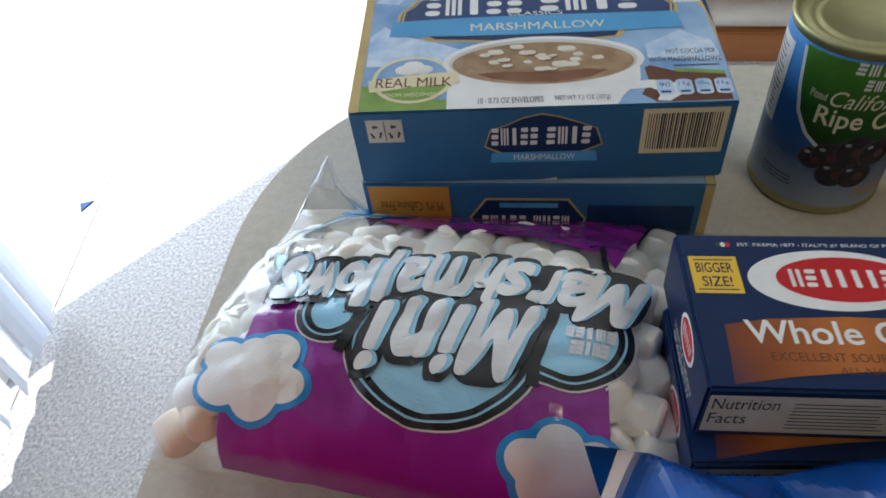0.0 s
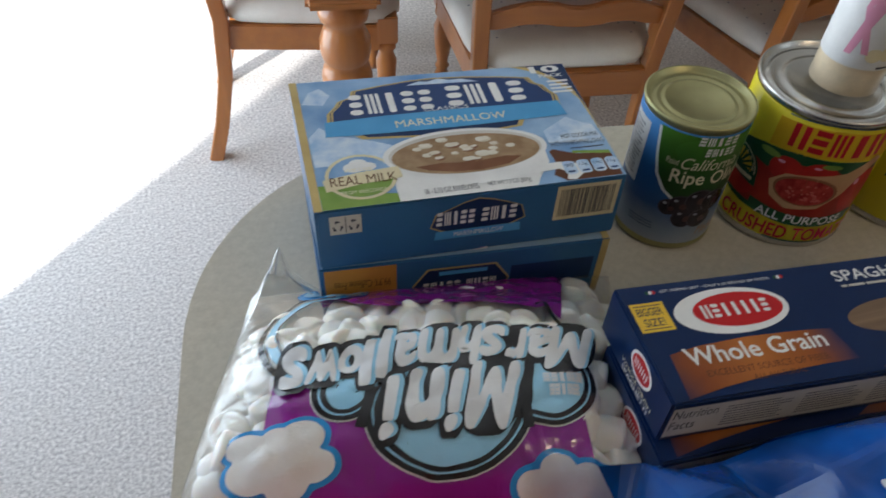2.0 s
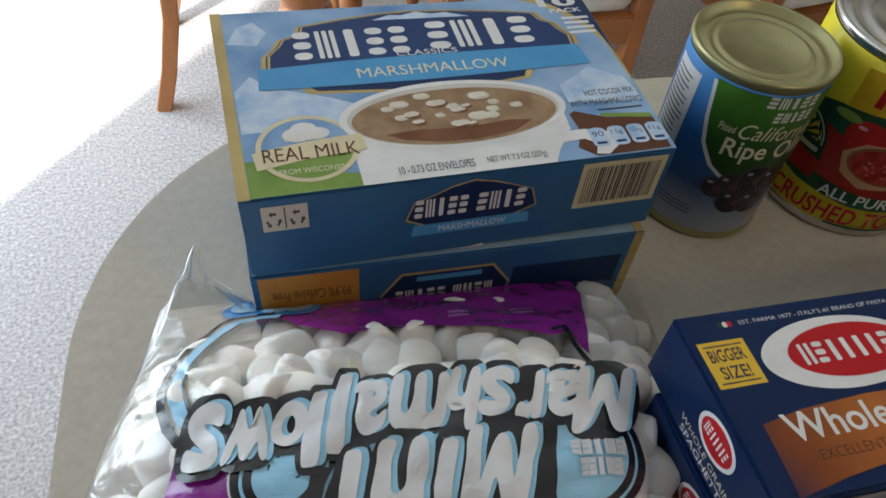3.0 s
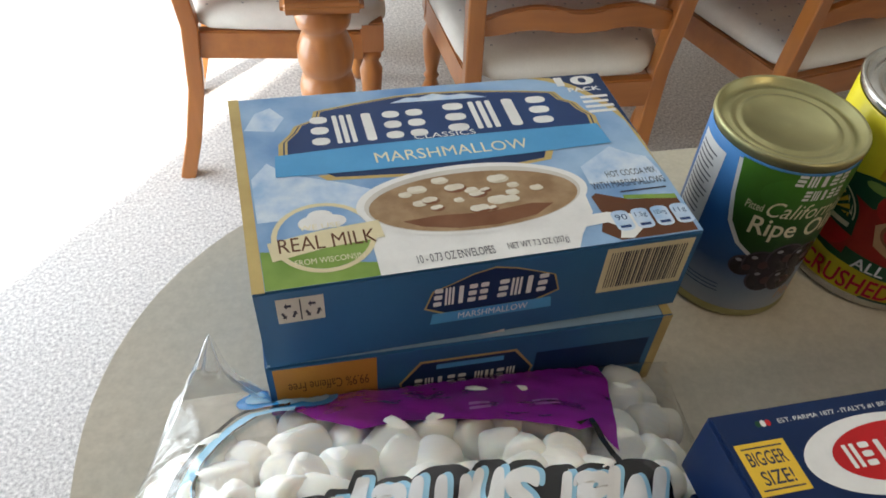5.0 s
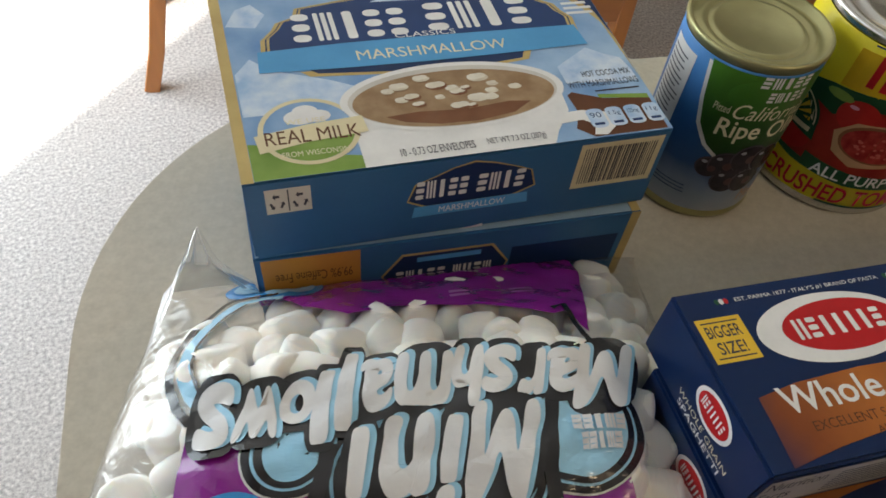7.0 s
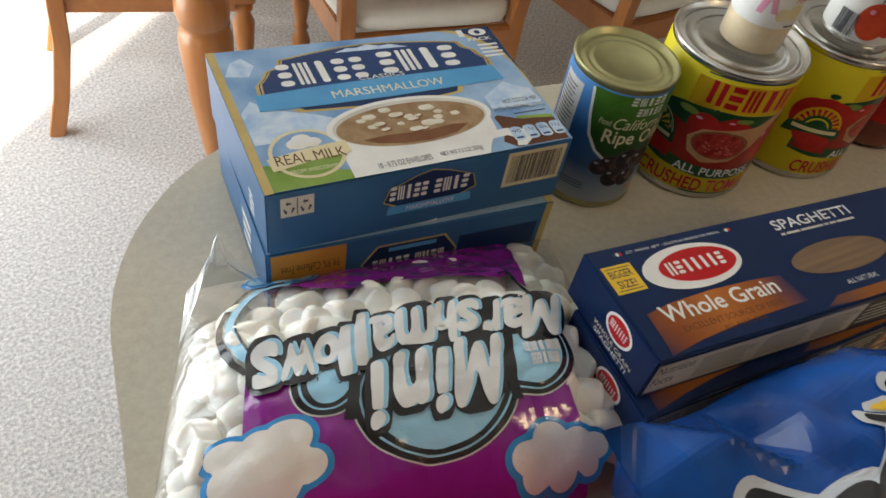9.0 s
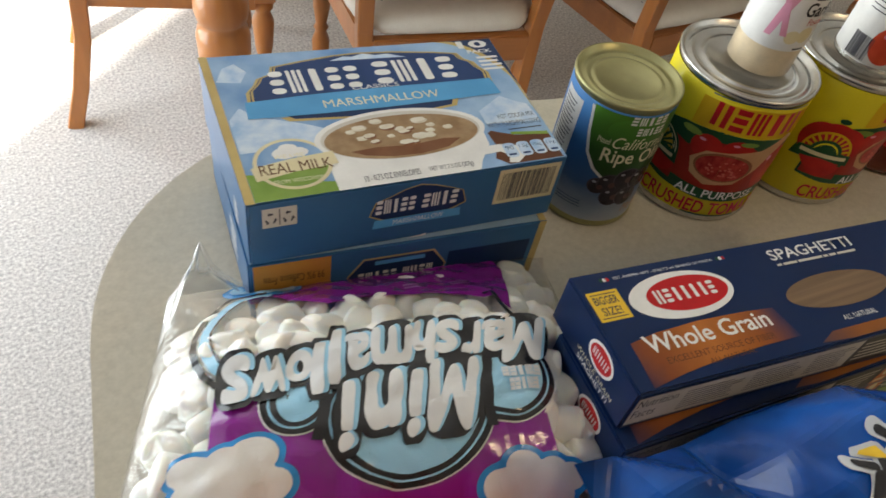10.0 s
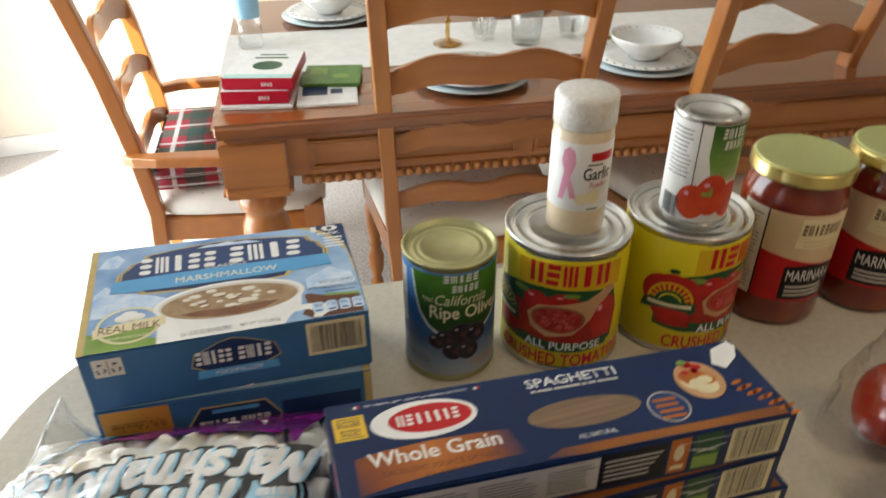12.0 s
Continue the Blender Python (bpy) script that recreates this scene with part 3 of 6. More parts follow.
def chair(m, arms, label):
    c = thing("armchair" if arms else "dining_chair", m, label, "chair", "chairs round the dining table")
    for s in (-1, 1):
        part("back_post", sweep([(s * (0.178 + 0.043 * z), y, z) for y, z in POST], 0.034, 0.036, Vector((0, 1, 0))), OAK, c, smooth=False)
        leg = part("front_leg", lathe(TURNED, 20), OAK, c, smooth=True)
        leg.matrix_basis = pose(s * 0.215, 0.235, 0)
        part("leg_block", boxb(s * 0.215 - 0.025, s * 0.215 + 0.025, 0.212, 0.262, 0.355, 0.425, 0.003), OAK, c)
        side = part("side_rail", boxb(-0.0125, 0.0125, -0.19, 0.19, 0.338, 0.404, 0.003), OAKX, c)
        side.matrix_basis = pose(s * 0.206, 0.03, 0, 0, 0, -s * 6)
        if arms:
            part("armrest", sweep([(s * 0.212, -0.180, 0.575), (s * 0.236, -0.15, 0.582), (s * 0.252, -0.10, 0.585), (s * 0.262, 0.02, 0.583), (s * 0.268, 0.12, 0.577), (s * 0.262, 0.17, 0.572)],
                                  [0.020, 0.034, 0.040, 0.048, 0.054, 0.036], 0.026, Vector((0, 0, 1)), 0.4), OAKX, c)
            ap = part("arm_support", lathe([(0.012, 0.0), (0.018, 0.03), (0.013, 0.06), (0.019, 0.10), (0.013, 0.142)], 16), OAK, c, smooth=True)
            ap.matrix_basis = pose(s * 0.250, 0.12, 0.43)
    part("front_rail", boxb(-0.19, 0.19, 0.232, 0.255, 0.338, 0.404, 0.003), OAKX, c)
    part("back_rail", boxb(-0.180, 0.180, -0.165, -0.140, 0.338, 0.404, 0.003), OAKX, c)
    cloth = part("seat_cushion", cushion_bm(), CUSHION_CLOTH, c, "cream upholstered seat with small dots", smooth=True)
    cloth.matrix_basis = pose(0, 0, -0.022)
    rnd = random.Random(5)
    dots = bmesh.new()
    for i in range(11):
        for j in range(10):
            x, y = -0.19 + i * 0.038 + (j % 2) * 0.019, -0.10 + j * 0.036
            if abs(x) < 0.2:
                k = max(abs(x) / 0.225, abs(y - 0.06) / 0.21)
                z = 0.4875 if k < 0.4 else 0.4875 - 0.008 * (k - 0.4) / 0.5 - max(0, k - 0.85) * 0.06
                dots.faces.new([dots.verts.new((x + p, y + q, z + 0.0006)) for p, q in oval(0, 0, 0.0028, 0.0028, 6)])
    part("woven_dots", dots, CLOTH_DOT, cloth)["kind"] = "stuff"
    for k, z in enumerate((0.515, 0.656, 0.795, 0.935)):
        s = part("back_slat", slat_bm(0.186 + 0.020 * k / 3, 0.046 + 0.006 * k, 0.016, 0.016 + 0.004 * k), OAKX, c)
        s.matrix_basis = pose(0, post_y(z + 0.02) - 0.004, z)
    return c


C2 = (0.585, 1.395)
chair(pose(C2[0] + 0.020, C2[1], 0, 0, 0, -8), False, "honey oak ladder-back dining chair with cream dotted seat")
chair(pose(C2[0] + 0.640, C2[1] - 0.075, 0, 0, 0, 5), False, "honey oak ladder-back dining chair pushed under the table")
chair(pose(0.035, 1.775, 0, 0, 0, -97), True, "honey oak ladder-back armchair with folded plaid throw on its seat")
chair(pose(2.02, 1.50, 0, 0, 0, 84), True, "honey oak ladder-back armchair at the table's end")

TA = pose(0.030, 1.262, 0, 0, 0, -8)
LEN, WID = 1.80, 0.95
table = thing("dining_table", TA, "polished honey-brown wooden dining table with turned legs and beaded apron", "table")
part("tabletop", boxb(0, LEN, 0, WID, 0.728, 0.76, 0.009, 3), TABLEWOOD, table)
part("top_moulding", boxb(0.02, LEN - 0.02, 0.02, WID - 0.02, 0.712, 0.7275, 0.005), TABLEWOOD, table)
LEG = [(0.044, 0.0), (0.052, 0.025), (0.050, 0.06), (0.034, 0.085), (0.040, 0.11), (0.058, 0.26), (0.064, 0.36), (0.066, 0.405), (0.060, 0.425), (0.050, 0.435),
       (0.060, 0.445), (0.065, 0.465), (0.064, 0.49), (0.052, 0.515), (0.047, 0.525), (0.060, 0.537), (0.064, 0.552), (0.060, 0.566), (0.046, 0.576), (0.046, 0.585)]
for lx in (0.072, LEN - 0.072):
    for ly in (0.088, WID - 0.088):
        block = part("corner_block", boxb(lx - 0.066, lx + 0.066, ly - 0.066, ly + 0.066, 0.612, 0.711, 0.003), OAKX, table)
        part("block_moulding", boxb(lx - 0.072, lx + 0.072, ly - 0.072, ly + 0.072, 0.586, 0.611, 0.009, 3), OAKX, block)
        leg = part("leg", lathe([(r * 0.82, z) for r, z in LEG], 32), OAK, table, smooth=True)
        leg.matrix_basis = pose(lx, ly, 0)
for ly, s in ((0.052, -1), (WID - 0.052, 1)):
    ap = part("long_apron", boxb(0.139, LEN - 0.139, ly - 0.011, ly + 0.011, 0.622, 0.711, 0.002), OAKX, table)
    for a in (0.185, 0.665, 1.145):
        w = 0.44
        for box in ((a, a + w, 0.636, 0.643), (a, a + w, 0.694, 0.701), (a, a + 0.007, 0.643, 0.694), (a + w - 0.007, a + w, 0.643, 0.694)):
            part("panel_moulding", boxb(box[0], box[1], ly + s * 0.0115, ly + s * 0.0175, box[2], box[3], 0.002), OAKX, ap)
for lx in (0.052, LEN - 0.052):
    part("short_apron", boxb(lx - 0.011, lx + 0.011, 0.155, WID - 0.155, 0.622, 0.711, 0.002), OAKX, table)
bead = part("bead", lathe([(0.002, -0.010), (0.008, -0.0075), (0.0105, 0), (0.008, 0.0075), (0.002, 0.010)], 12), OAKX, table, smooth=True)
part("bead_strip", boxb(0.162, LEN - 0.162, 0.046, 0.058, 0.598, 0.6215, 0.002), OAKX, table)
for i in range(67):
    b = bead if i == 0 else bead.copy()
    if i:
        scene.collection.objects.link(b)
    b.matrix_basis = pose(0.175 + i * 0.0215, 0.044, 0.6095)


def plaid_material():
    m = material("plaid_cloth", (0.30, 0.025, 0.035), 0.9, bump=0.3, bump_scale=400)
    n, l = m.node_tree.nodes, m.node_tree.links
    tc, sep = n.new("ShaderNodeTexCoord"), n.new("ShaderNodeSeparateXYZ")
    l.new(tc.outputs["Object"], sep.inputs[0])

    def band(axis, freq, phase, width):
        mul, fr, lt = (n.new("ShaderNodeMath") for _ in range(3))
        mul.operation, fr.operation, lt.operation = "MULTIPLY_ADD", "FRACT", "LESS_THAN"
        mul.inputs[1].default_value, mul.inputs[2].default_value, lt.inputs[1].default_value = freq, phase, width
        l.new(sep.outputs[axis], mul.inputs[0])
        l.new(mul.outputs[0], fr.inputs[0])
        l.new(fr.outputs[0], lt.inputs[0])
        return lt.outputs[0]

    colour = None
    for axis, freq, phase, width, tint in ((0, 9, 0.1, 0.42, (0.015, 0.085, 0.06)), (1, 9, 0.3, 0.42, (0.02, 0.07, 0.06)), (0, 9, 0.35, 0.10, (0.62, 0.60, 0.56)),
                                           (1, 9, 0.6, 0.10, (0.60, 0.58, 0.55)), (2, 30, 0.2, 0.14, (0.55, 0.54, 0.52))):
        mx = n.new("ShaderNodeMix")
        mx.data_type = "RGBA"
        fac = n.new("ShaderNodeMath")
        fac.operation, fac.inputs[1].default_value = "MULTIPLY", 0.8
        l.new(band(axis, freq, phase, width), fac.inputs[0])
        l.new(fac.outputs[0], mx.inputs[0])
        if colour is None:
            mx.inputs[6].default_value = (0.32, 0.025, 0.04, 1)
        else:
            l.new(colour, mx.inputs[6])
        mx.inputs[7].default_value = (*tint, 1)
        colour = mx.outputs[2]
    l.new(colour, n["Principled BSDF"].inputs["Base Color"])
    return m


throw = thing("folded_throw", pose(0.005, 1.785, 0.468, 0, 0, -97), "folded red and green plaid throw on the armchair seat", "throw")
PLAID = plaid_material()
for z0, z1, k in ((0.0, 0.026, 1.0), (0.027, 0.052, 0.97), (0.053, 0.078, 0.90)):
    bm = boxb(-0.19 * k, 0.19 * k, -0.12 * k, 0.12 * k, z0, z1, 0.012, 4)
    part("fold", bm, PLAID, throw, smooth=True)

runner = prism([(0.0, 0.285), (LEN * 0.86, 0.285), (LEN * 0.86, 0.60), (0.0, 0.60)], 0.7604, 0.7624)
runner = part("table_runner", runner, LINEN, None)
runner.matrix_world = TA
tagged(runner, "off-white linen runner along the middle of the table", "table runner")


def on_table(x, y, z=0.7605, rz=0):
    return TA @ pose(x, y, z, 0, 0, rz)


def setting(x, y, bowl):
    charger = part("charger_plate", lathe([(0.07, 0.0), (0.085, 0.002), (0.13, 0.012), (0.131, 0.014), (0.085, 0.006), (0.01, 0.004)], 48), CHINA_BLUE, None, smooth=True)
    charger.matrix_world = on_table(x, y)
    tagged(charger, "pale blue charger plate laid on the dining table", "plate", "place settings")
    plate = part("dinner_plate", lathe([(0.06, 0.0), (0.075, 0.002), (0.115, 0.013), (0.116, 0.015), (0.075, 0.007), (0.01, 0.005)], 48), CHINA, None, smooth=True)
    plate.matrix_world = on_table(x, y, 0.770)
    tagged(plate, "white dinner plate with leaf rim stacked on a charger", "plate", "place settings")
    rim = shape(*[oval(0.104 * math.cos(a), 0.104 * math.sin(a), 0.007, 0.0035, 8, a + 0.6) for a in (2 * math.pi * i / 26 for i in range(26))])
    printed("leaf_rim", rim, GREENLEAF, plate, lambda u, v, h: (u, v, 0.0128 + h), 1)
    if bowl:
        b = part("cereal_bowl", lathe([(0.035, 0.0), (0.037, 0.006), (0.055, 0.016), (0.078, 0.040), (0.082, 0.052), (0.080, 0.0525), (0.073, 0.038), (0.05, 0.014), (0.01, 0.010)], 48), CHINA, None, smooth=True)
        b.matrix_world = on_table(x, y, 0.7775)
        tagged(b, "white china bowl with leaf print on a plate", "bowl", "place settings")
        leaf = shape(*[rect(a - 2.6, 0.040, a + 2.6, 0.047) for a in range(0, 360, 12)])
        printed("leaf_rim", leaf, GREENLEAF, b, lambda u, v, h: ((0.0775 + (v - 0.04) * 0.35 - 0.0028) * math.cos(radians(u)), (0.0775 + (v - 0.04) * 0.35 - 0.0028) * math.sin(radians(u)), v), 1)


setting(0.55, 0.170, False)
setting(0.965, 0.190, True)
setting(0.27, 0.72, True)
setting(0.80, 0.78, True)

# glassware along the runner
for x, y in ((0.545, 0.415), (0.935, 0.40)):
    g = part("candle_holder", lathe([(0.036, 0.0), (0.036, 0.004), (0.006, 0.010), (0.005, 0.05), (0.010, 0.056), (0.005, 0.064), (0.005, 0.10), (0.013, 0.11), (0.016, 0.14)], 24), AMBER, None, smooth=True)
    g.matrix_world = on_table(x, y, 0.763)
    tagged(g, "slim amber glass candle holder on the runner", "candle holder", "table glass")
for x, y in ((0.74, 0.39),):
    g = part("tumbler", lathe([(0.034, 0.0), (0.036, 0.002), (0.042, 0.10), (0.040, 0.10), (0.034, 0.010), (0.005, 0.008)], 32), TUMBLER, None, smooth=True)
    g.matrix_world = on_table(x, y, 0.763)
    tagged(g, "clear glass tumbler on the runner", "tumbler", "table glass")
for x, y in ((0.645, 0.44), (0.865, 0.42)):
    bm = bmesh.new()
    top = [bm.verts.new(((0.036 if k % 2 else 0.020) * math.cos(k * math.pi / 5), (0.036 if k % 2 else 0.020) * math.sin(k * math.pi / 5), 0.052)) for k in range(10)]
    low = [bm.verts.new((v.co.x * 0.7, v.co.y * 0.7, 0.0)) for v in top]
    bm.faces.new(low[::-1])
    for k in range(10):
        bm.faces.new((low[k], low[(k + 1) % 10], top[(k + 1) % 10], top[k]))
    inner = [bm.verts.new((v.co.x * 0.6, v.co.y * 0.6, 0.012)) for v in top]
    for k in range(10):
        bm.faces.new((top[k], top[(k + 1) % 10], inner[(k + 1) % 10], inner[k]))
    bm.faces.new(inner)
    g = part("star_votive", bm, TUMBLER, None)
    g.matrix_world = on_table(x, y, 0.763)
    tagged(g, "faceted clear glass star votive on the runner", "votive", "table glass")
bottle = thing("water_bottle", on_table(0.065, 0.49, 0.763), "clear plastic water bottle with pale blue label", "bottle")
part("body", lathe([(0.028, 0.0), (0.031, 0.006), (0.029, 0.02), (0.031, 0.035), (0.029, 0.05), (0.031, 0.065), (0.031, 0.13), (0.026, 0.155), (0.013, 0.18), (0.012, 0.192)], 28), TUMBLER, bottle, smooth=True)
part("label", lathe([(0.0315, 0.075), (0.0315, 0.125)], 28, cap=False), BAG_BLUE, bottle, "pale blue paper label")
part("cap", lathe([(0.014, 0.192), (0.0145, 0.195), (0.0145, 0.205), (0.013, 0.207)], 20), PAPERWHITE, bottle)


def book(m, w, d, h, cover, spine, label, deco):
    b = thing("boxed_book", m, label, "book", "books on the dining table")
    part("cover", boxb(0, w, 0, d, 0, h, 0.0015), spine, b)
    top = quad_face((0, 0, h), (w, 0, h), (0, d, h), (w, d, h))
    printed("cover_print", shape(rect(0.01, 0.01, 0.99, 0.99)), cover, b, top, 0)
    if deco:
        printed("cover_picture", shape(oval(0.55, 0.45, 0.22, 0.16, 20), rect(0.3, 0.7, 0.8, 0.76), rect(0.35, 0.82, 0.75, 0.87)), CAN_GREEN, b, top, 1)
        printed("cover_band", shape(rect(0.01, 0.01, 0.99, 0.14)), BOOK_TEAL, b, top, 2)
    front = quad_face((0, 0, 0), (w, 0, 0), (0, 0, h), (w, 0, h), (0, -1, 0))
    printed("spine_mark", brandbars(4, (0.55, 0.32, 0.72, 0.62)), PAPERWHITE, b, front, 1)
    return b


BK = pose(0.062, 1.350, 0.7605, 0, 0, -15)
mag = part("magazine", boxb(-0.002, 0.142, -0.006, 0.20, 0, 0.007, 0.001), PAPERWHITE, None)
mag.matrix_world = BK
tagged(mag, "thin white magazine under two red books", "magazine")
book(BK @ pose(0.0, 0.004, 0.0073), 0.136, 0.19, 0.027, PAPERWHITE, BOOK_RED, "red boxed book stacked on the dining table", False)
book(BK @ pose(0.004, 0.016, 0.0346, 0, 0, -3), 0.142, 0.175, 0.024, PAPERWHITE, BOOK_RED, "red boxed book with a pale picture cover on the stack", True)
mag2 = thing("open_magazine", BK @ pose(0.150, -0.004, 0.0, 0, 0, 4), "white printed leaflet lying on the dining table", "leaflet")
part("sheet", boxb(0, 0.125, 0, 0.11, 0, 0.006, 0.001), PAPERWHITE, mag2)
mtop = quad_face((0, 0, 0.006), (0.125, 0, 0.006), (0, 0.11, 0.006), (0.125, 0.11, 0.006))
printed("picture", shape(rect(0.08, 0.45, 0.5, 0.9), rect(0.55, 0.5, 0.75, 0.75)), NAVY, mag2, mtop, 1)
leaf2 = thing("green_leaflet", BK @ pose(0.150, 0.095, 0.0064, 0, 0, -1), "green printed leaflet on the dining table", "leaflet")
part("sheet", boxb(0, 0.125, 0, 0.12, 0, 0.008, 0.001), LEAF_INK, leaf2)
ltop = quad_face((0, 0, 0.008), (0.125, 0, 0.008), (0, 0.12, 0.008), (0.125, 0.12, 0.008))
printed("picture", shape(rect(0.1, 0.5, 0.4, 0.85), oval(0.65, 0.4, 0.15, 0.12, 12)), GRASS, leaf2, ltop, 1)


# ---- groceries on the counter ----
TOP = 0.9


def cocoa_box(corners, z0, z1, flipped, label):
    fl, fr, bl, br = corners
    ctr = ((fl[0] + br[0]) / 2, (fl[1] + br[1]) / 2)
    box = thing("cocoa_box", pose(ctr[0], ctr[1], z0), label, "cocoa box", "cocoa boxes")
    fl, fr, bl, br = [(p[0] - ctr[0], p[1] - ctr[1]) for p in corners]
    h = z1 - z0
    part("carton", prism([fl, fr, br, bl], 0, h, 0.0012), BLUE_CARD, box)
    d = (Vector((*fr, 0)) - Vector((*fl, 0))).normalized()
    front = quad_face((*fl, 0), (*fr, 0), (*fl, h), (*fr, h), (d.y, -d.x, 0))
    e = (Vector((*bl, 0)) - Vector((*fl, 0))).normalized()
    left = quad_face((*bl, 0), (*fl, 0), (*bl, h), (*fl, h), (-e.y, e.x, 0))
    P = lambda name, bm, mat, level, face, label="": printed(name, bm, mat, box, face, level, label=label)
    up = (lambda b: (1 - b[2], 1 - b[3], 1 - b[0], 1 - b[1])) if flipped else (lambda b: b)
    if flipped:
        P("amber_panel", shape(rect(0.015, 0.04, 0.255, 0.96)), ORANGE_PANEL, 1, front)
        P("amber_word", letters("99.9% Caffeine Free", (0.235, 0.74, 0.045, 0.60)), BROWN, 2, front)
        P("amber_small_print", lines((0.12, 0.20, 0.235, 0.48), 2, 3, 0.4, 0.2), BROWN, 2, front)
        P("gold_edge", shape(rect(0.972, 0.0, 0.998, 1.0)), GOLD, 1, front)
        plq = [(0.308, 0.50), (0.325, 0.28), (0.37, 0.20), (0.42, 0.12), (0.48, 0.08), (0.54, 0.12), (0.59, 0.20), (0.635, 0.28), (0.652, 0.50), (0.60, 0.80), (0.36, 0.80)]
        P("plaque_rim", shape(plq), GOLD, 1, front)
        P("plaque", shape(scaled(plq, 0.97, 0.93)), NAVY, 2, front)
        P("maker_mark", brandbars(9, (0.345, 0.32, 0.61, 0.54), words=(4,)), PAPERWHITE, 3, front)
        P("flavour_strip", shape(rect(0.40, 0.66, 0.57, 0.73)), BANNER, 3, front)
        P("dark_panel", shape(rect(0.655, 0.28, 0.955, 0.70)), NAVY, 1, front)
        top = quad_face((*fl, h), (*fr, h), (*bl, h), (*br, h))
        P("pale_back", shape(rect(0.006, 0.006, 0.97, 0.994)), BACK_PALE, 1, top)
        P("gold_edge", shape(rect(0.972, 0.004, 0.996, 0.996)), GOLD, 1, top)
        P("left_print", lines((0.55, 0.2, 0.72, 0.8), 3, 9), PAPERWHITE, 1, left)
        return box
    top = quad_face((*fl, h), (*fr, h), (*bl, h), (*br, h))
    # picture side
    P("sky_picture", shape(rect(0.004, 0.004, 0.996, 0.996)), SKYBLUE, 0, top, "blue sky and snowy mountains picture")
    for hill in ([(0.03, 0.30), (0.03, 0.52), (0.07, 0.60), (0.11, 0.53), (0.16, 0.50), (0.24, 0.45), (0.30, 0.40), (0.30, 0.30)],
                 [(0.80, 0.30), (0.80, 0.40), (0.86, 0.46), (0.90, 0.50), (0.935, 0.455), (0.975, 0.42), (0.985, 0.34), (0.985, 0.28)],
                 [(0.03, 0.80), (0.06, 0.90), (0.10, 0.93), (0.13, 0.86), (0.10, 0.78)]):
        P("mountain", shape(hill), SNOW, 1, top)
    arc_pts = [(0.757 + 0.262 * math.sin(radians(a)), 0.30 + 0.70 * math.cos(radians(a))) for a in range(0, 75, 6)]
    P("gold_arc", shape([(x, min(y, 0.995)) for x, y in arc_pts if x < 0.995] + [(0.995, 0.30)] + [(0.995, 0.995)]), GOLD, 1, top)
    P("corner_panel", shape([(min(x + 0.014, 0.995), min(y + 0.02, 0.995)) for x, y in arc_pts if x < 0.98] + [(0.995, 0.55), (0.995, 0.995)]), NAVY, 2, top)
    P("pack_count", letters("10", (0.862, 0.918, 0.972, 0.985), 0.035), PAPERWHITE, 3, top)
    P("pack_word", letters("PACK", (0.885, 0.872, 0.975, 0.902), 0.02), PAPERWHITE, 3, top)
    P("pack_small_print", lines((0.905, 0.72, 0.985, 0.855), 4, 4, 0.5, 0.3), PAPERWHITE, 3, top)
    P("gold_edge", shape(rect(0.0, 0.0, 0.026, 1.0)), GOLD, 2, top)
    plaque = [(0.095, 0.56), (0.105, 0.70), (0.135, 0.755), (0.15, 0.80), (0.195, 0.83), (0.205, 0.885), (0.30, 0.915), (0.42, 0.945), (0.50, 0.952), (0.62, 0.942), (0.76, 0.912),
              (0.845, 0.885), (0.858, 0.83), (0.885, 0.80), (0.895, 0.75), (0.915, 0.70), (0.905, 0.56)]
    P("plaque_rim", shape(plaque), GOLD, 2, top)
    P("plaque_line", shape(scaled(plaque, 0.972, 0.952)), NAVY, 3, top)
    P("plaque_inner_rim", shape(scaled(plaque, 0.962, 0.935)), GOLD, 4, top)
    P("plaque", shape(scaled(plaque, 0.946, 0.905)), PLAQUE, 5, top, "dark blue name plaque with gold edge")
    P("peak", shape([(0.40, 0.895), (0.45, 0.925), (0.48, 0.918), (0.52, 0.938), (0.56, 0.918), (0.60, 0.922), (0.66, 0.885), (0.53, 0.89)]), SNOW, 6, top)
    P("maker_mark", brandbars(5, (0.185, 0.672, 0.488, 0.845), 0.2, 0.12), PAPERWHITE, 6, top)
    P("maker_mark", brandbars(4, (0.525, 0.682, 0.822, 0.862), 0.2, 0.12), PAPERWHITE, 6, top)
    P("range_word", letters("CLASSICS", (0.432, 0.654, 0.588, 0.684), 0.0), PAPERWHITE, 6, top)
    P("under_rim", shape([(0.18, 0.505), (0.20, 0.475), (0.36, 0.455), (0.50, 0.430), (0.60, 0.435), (0.74, 0.462), (0.76, 0.52)]), GOLD, 2, top)
    P("under_panel", shape([(0.20, 0.515), (0.22, 0.488), (0.37, 0.468), (0.50, 0.446), (0.60, 0.450), (0.725, 0.474), (0.74, 0.52)]), NAVY, 3, top)
    P("banner", shape([(0.085, 0.515), (0.092, 0.632), (0.30, 0.648), (0.50, 0.652), (0.70, 0.650), (0.905, 0.648), (0.912, 0.52), (0.70, 0.508), (0.50, 0.502), (0.30, 0.505)]), BANNER, 7, top, "light blue flavour banner")
    P("flavour_word", letters("MARSHMALLOW", (0.322, 0.540, 0.702, 0.597), 0.0), CREAMTEXT, 8, top)
    # mug of cocoa
    P("meadow", shape([(0.027, 0.005), (0.027, 0.17), (0.10, 0.15), (0.18, 0.09), (0.27, 0.06), (0.27, 0.005)]), GRASS, 1, top)
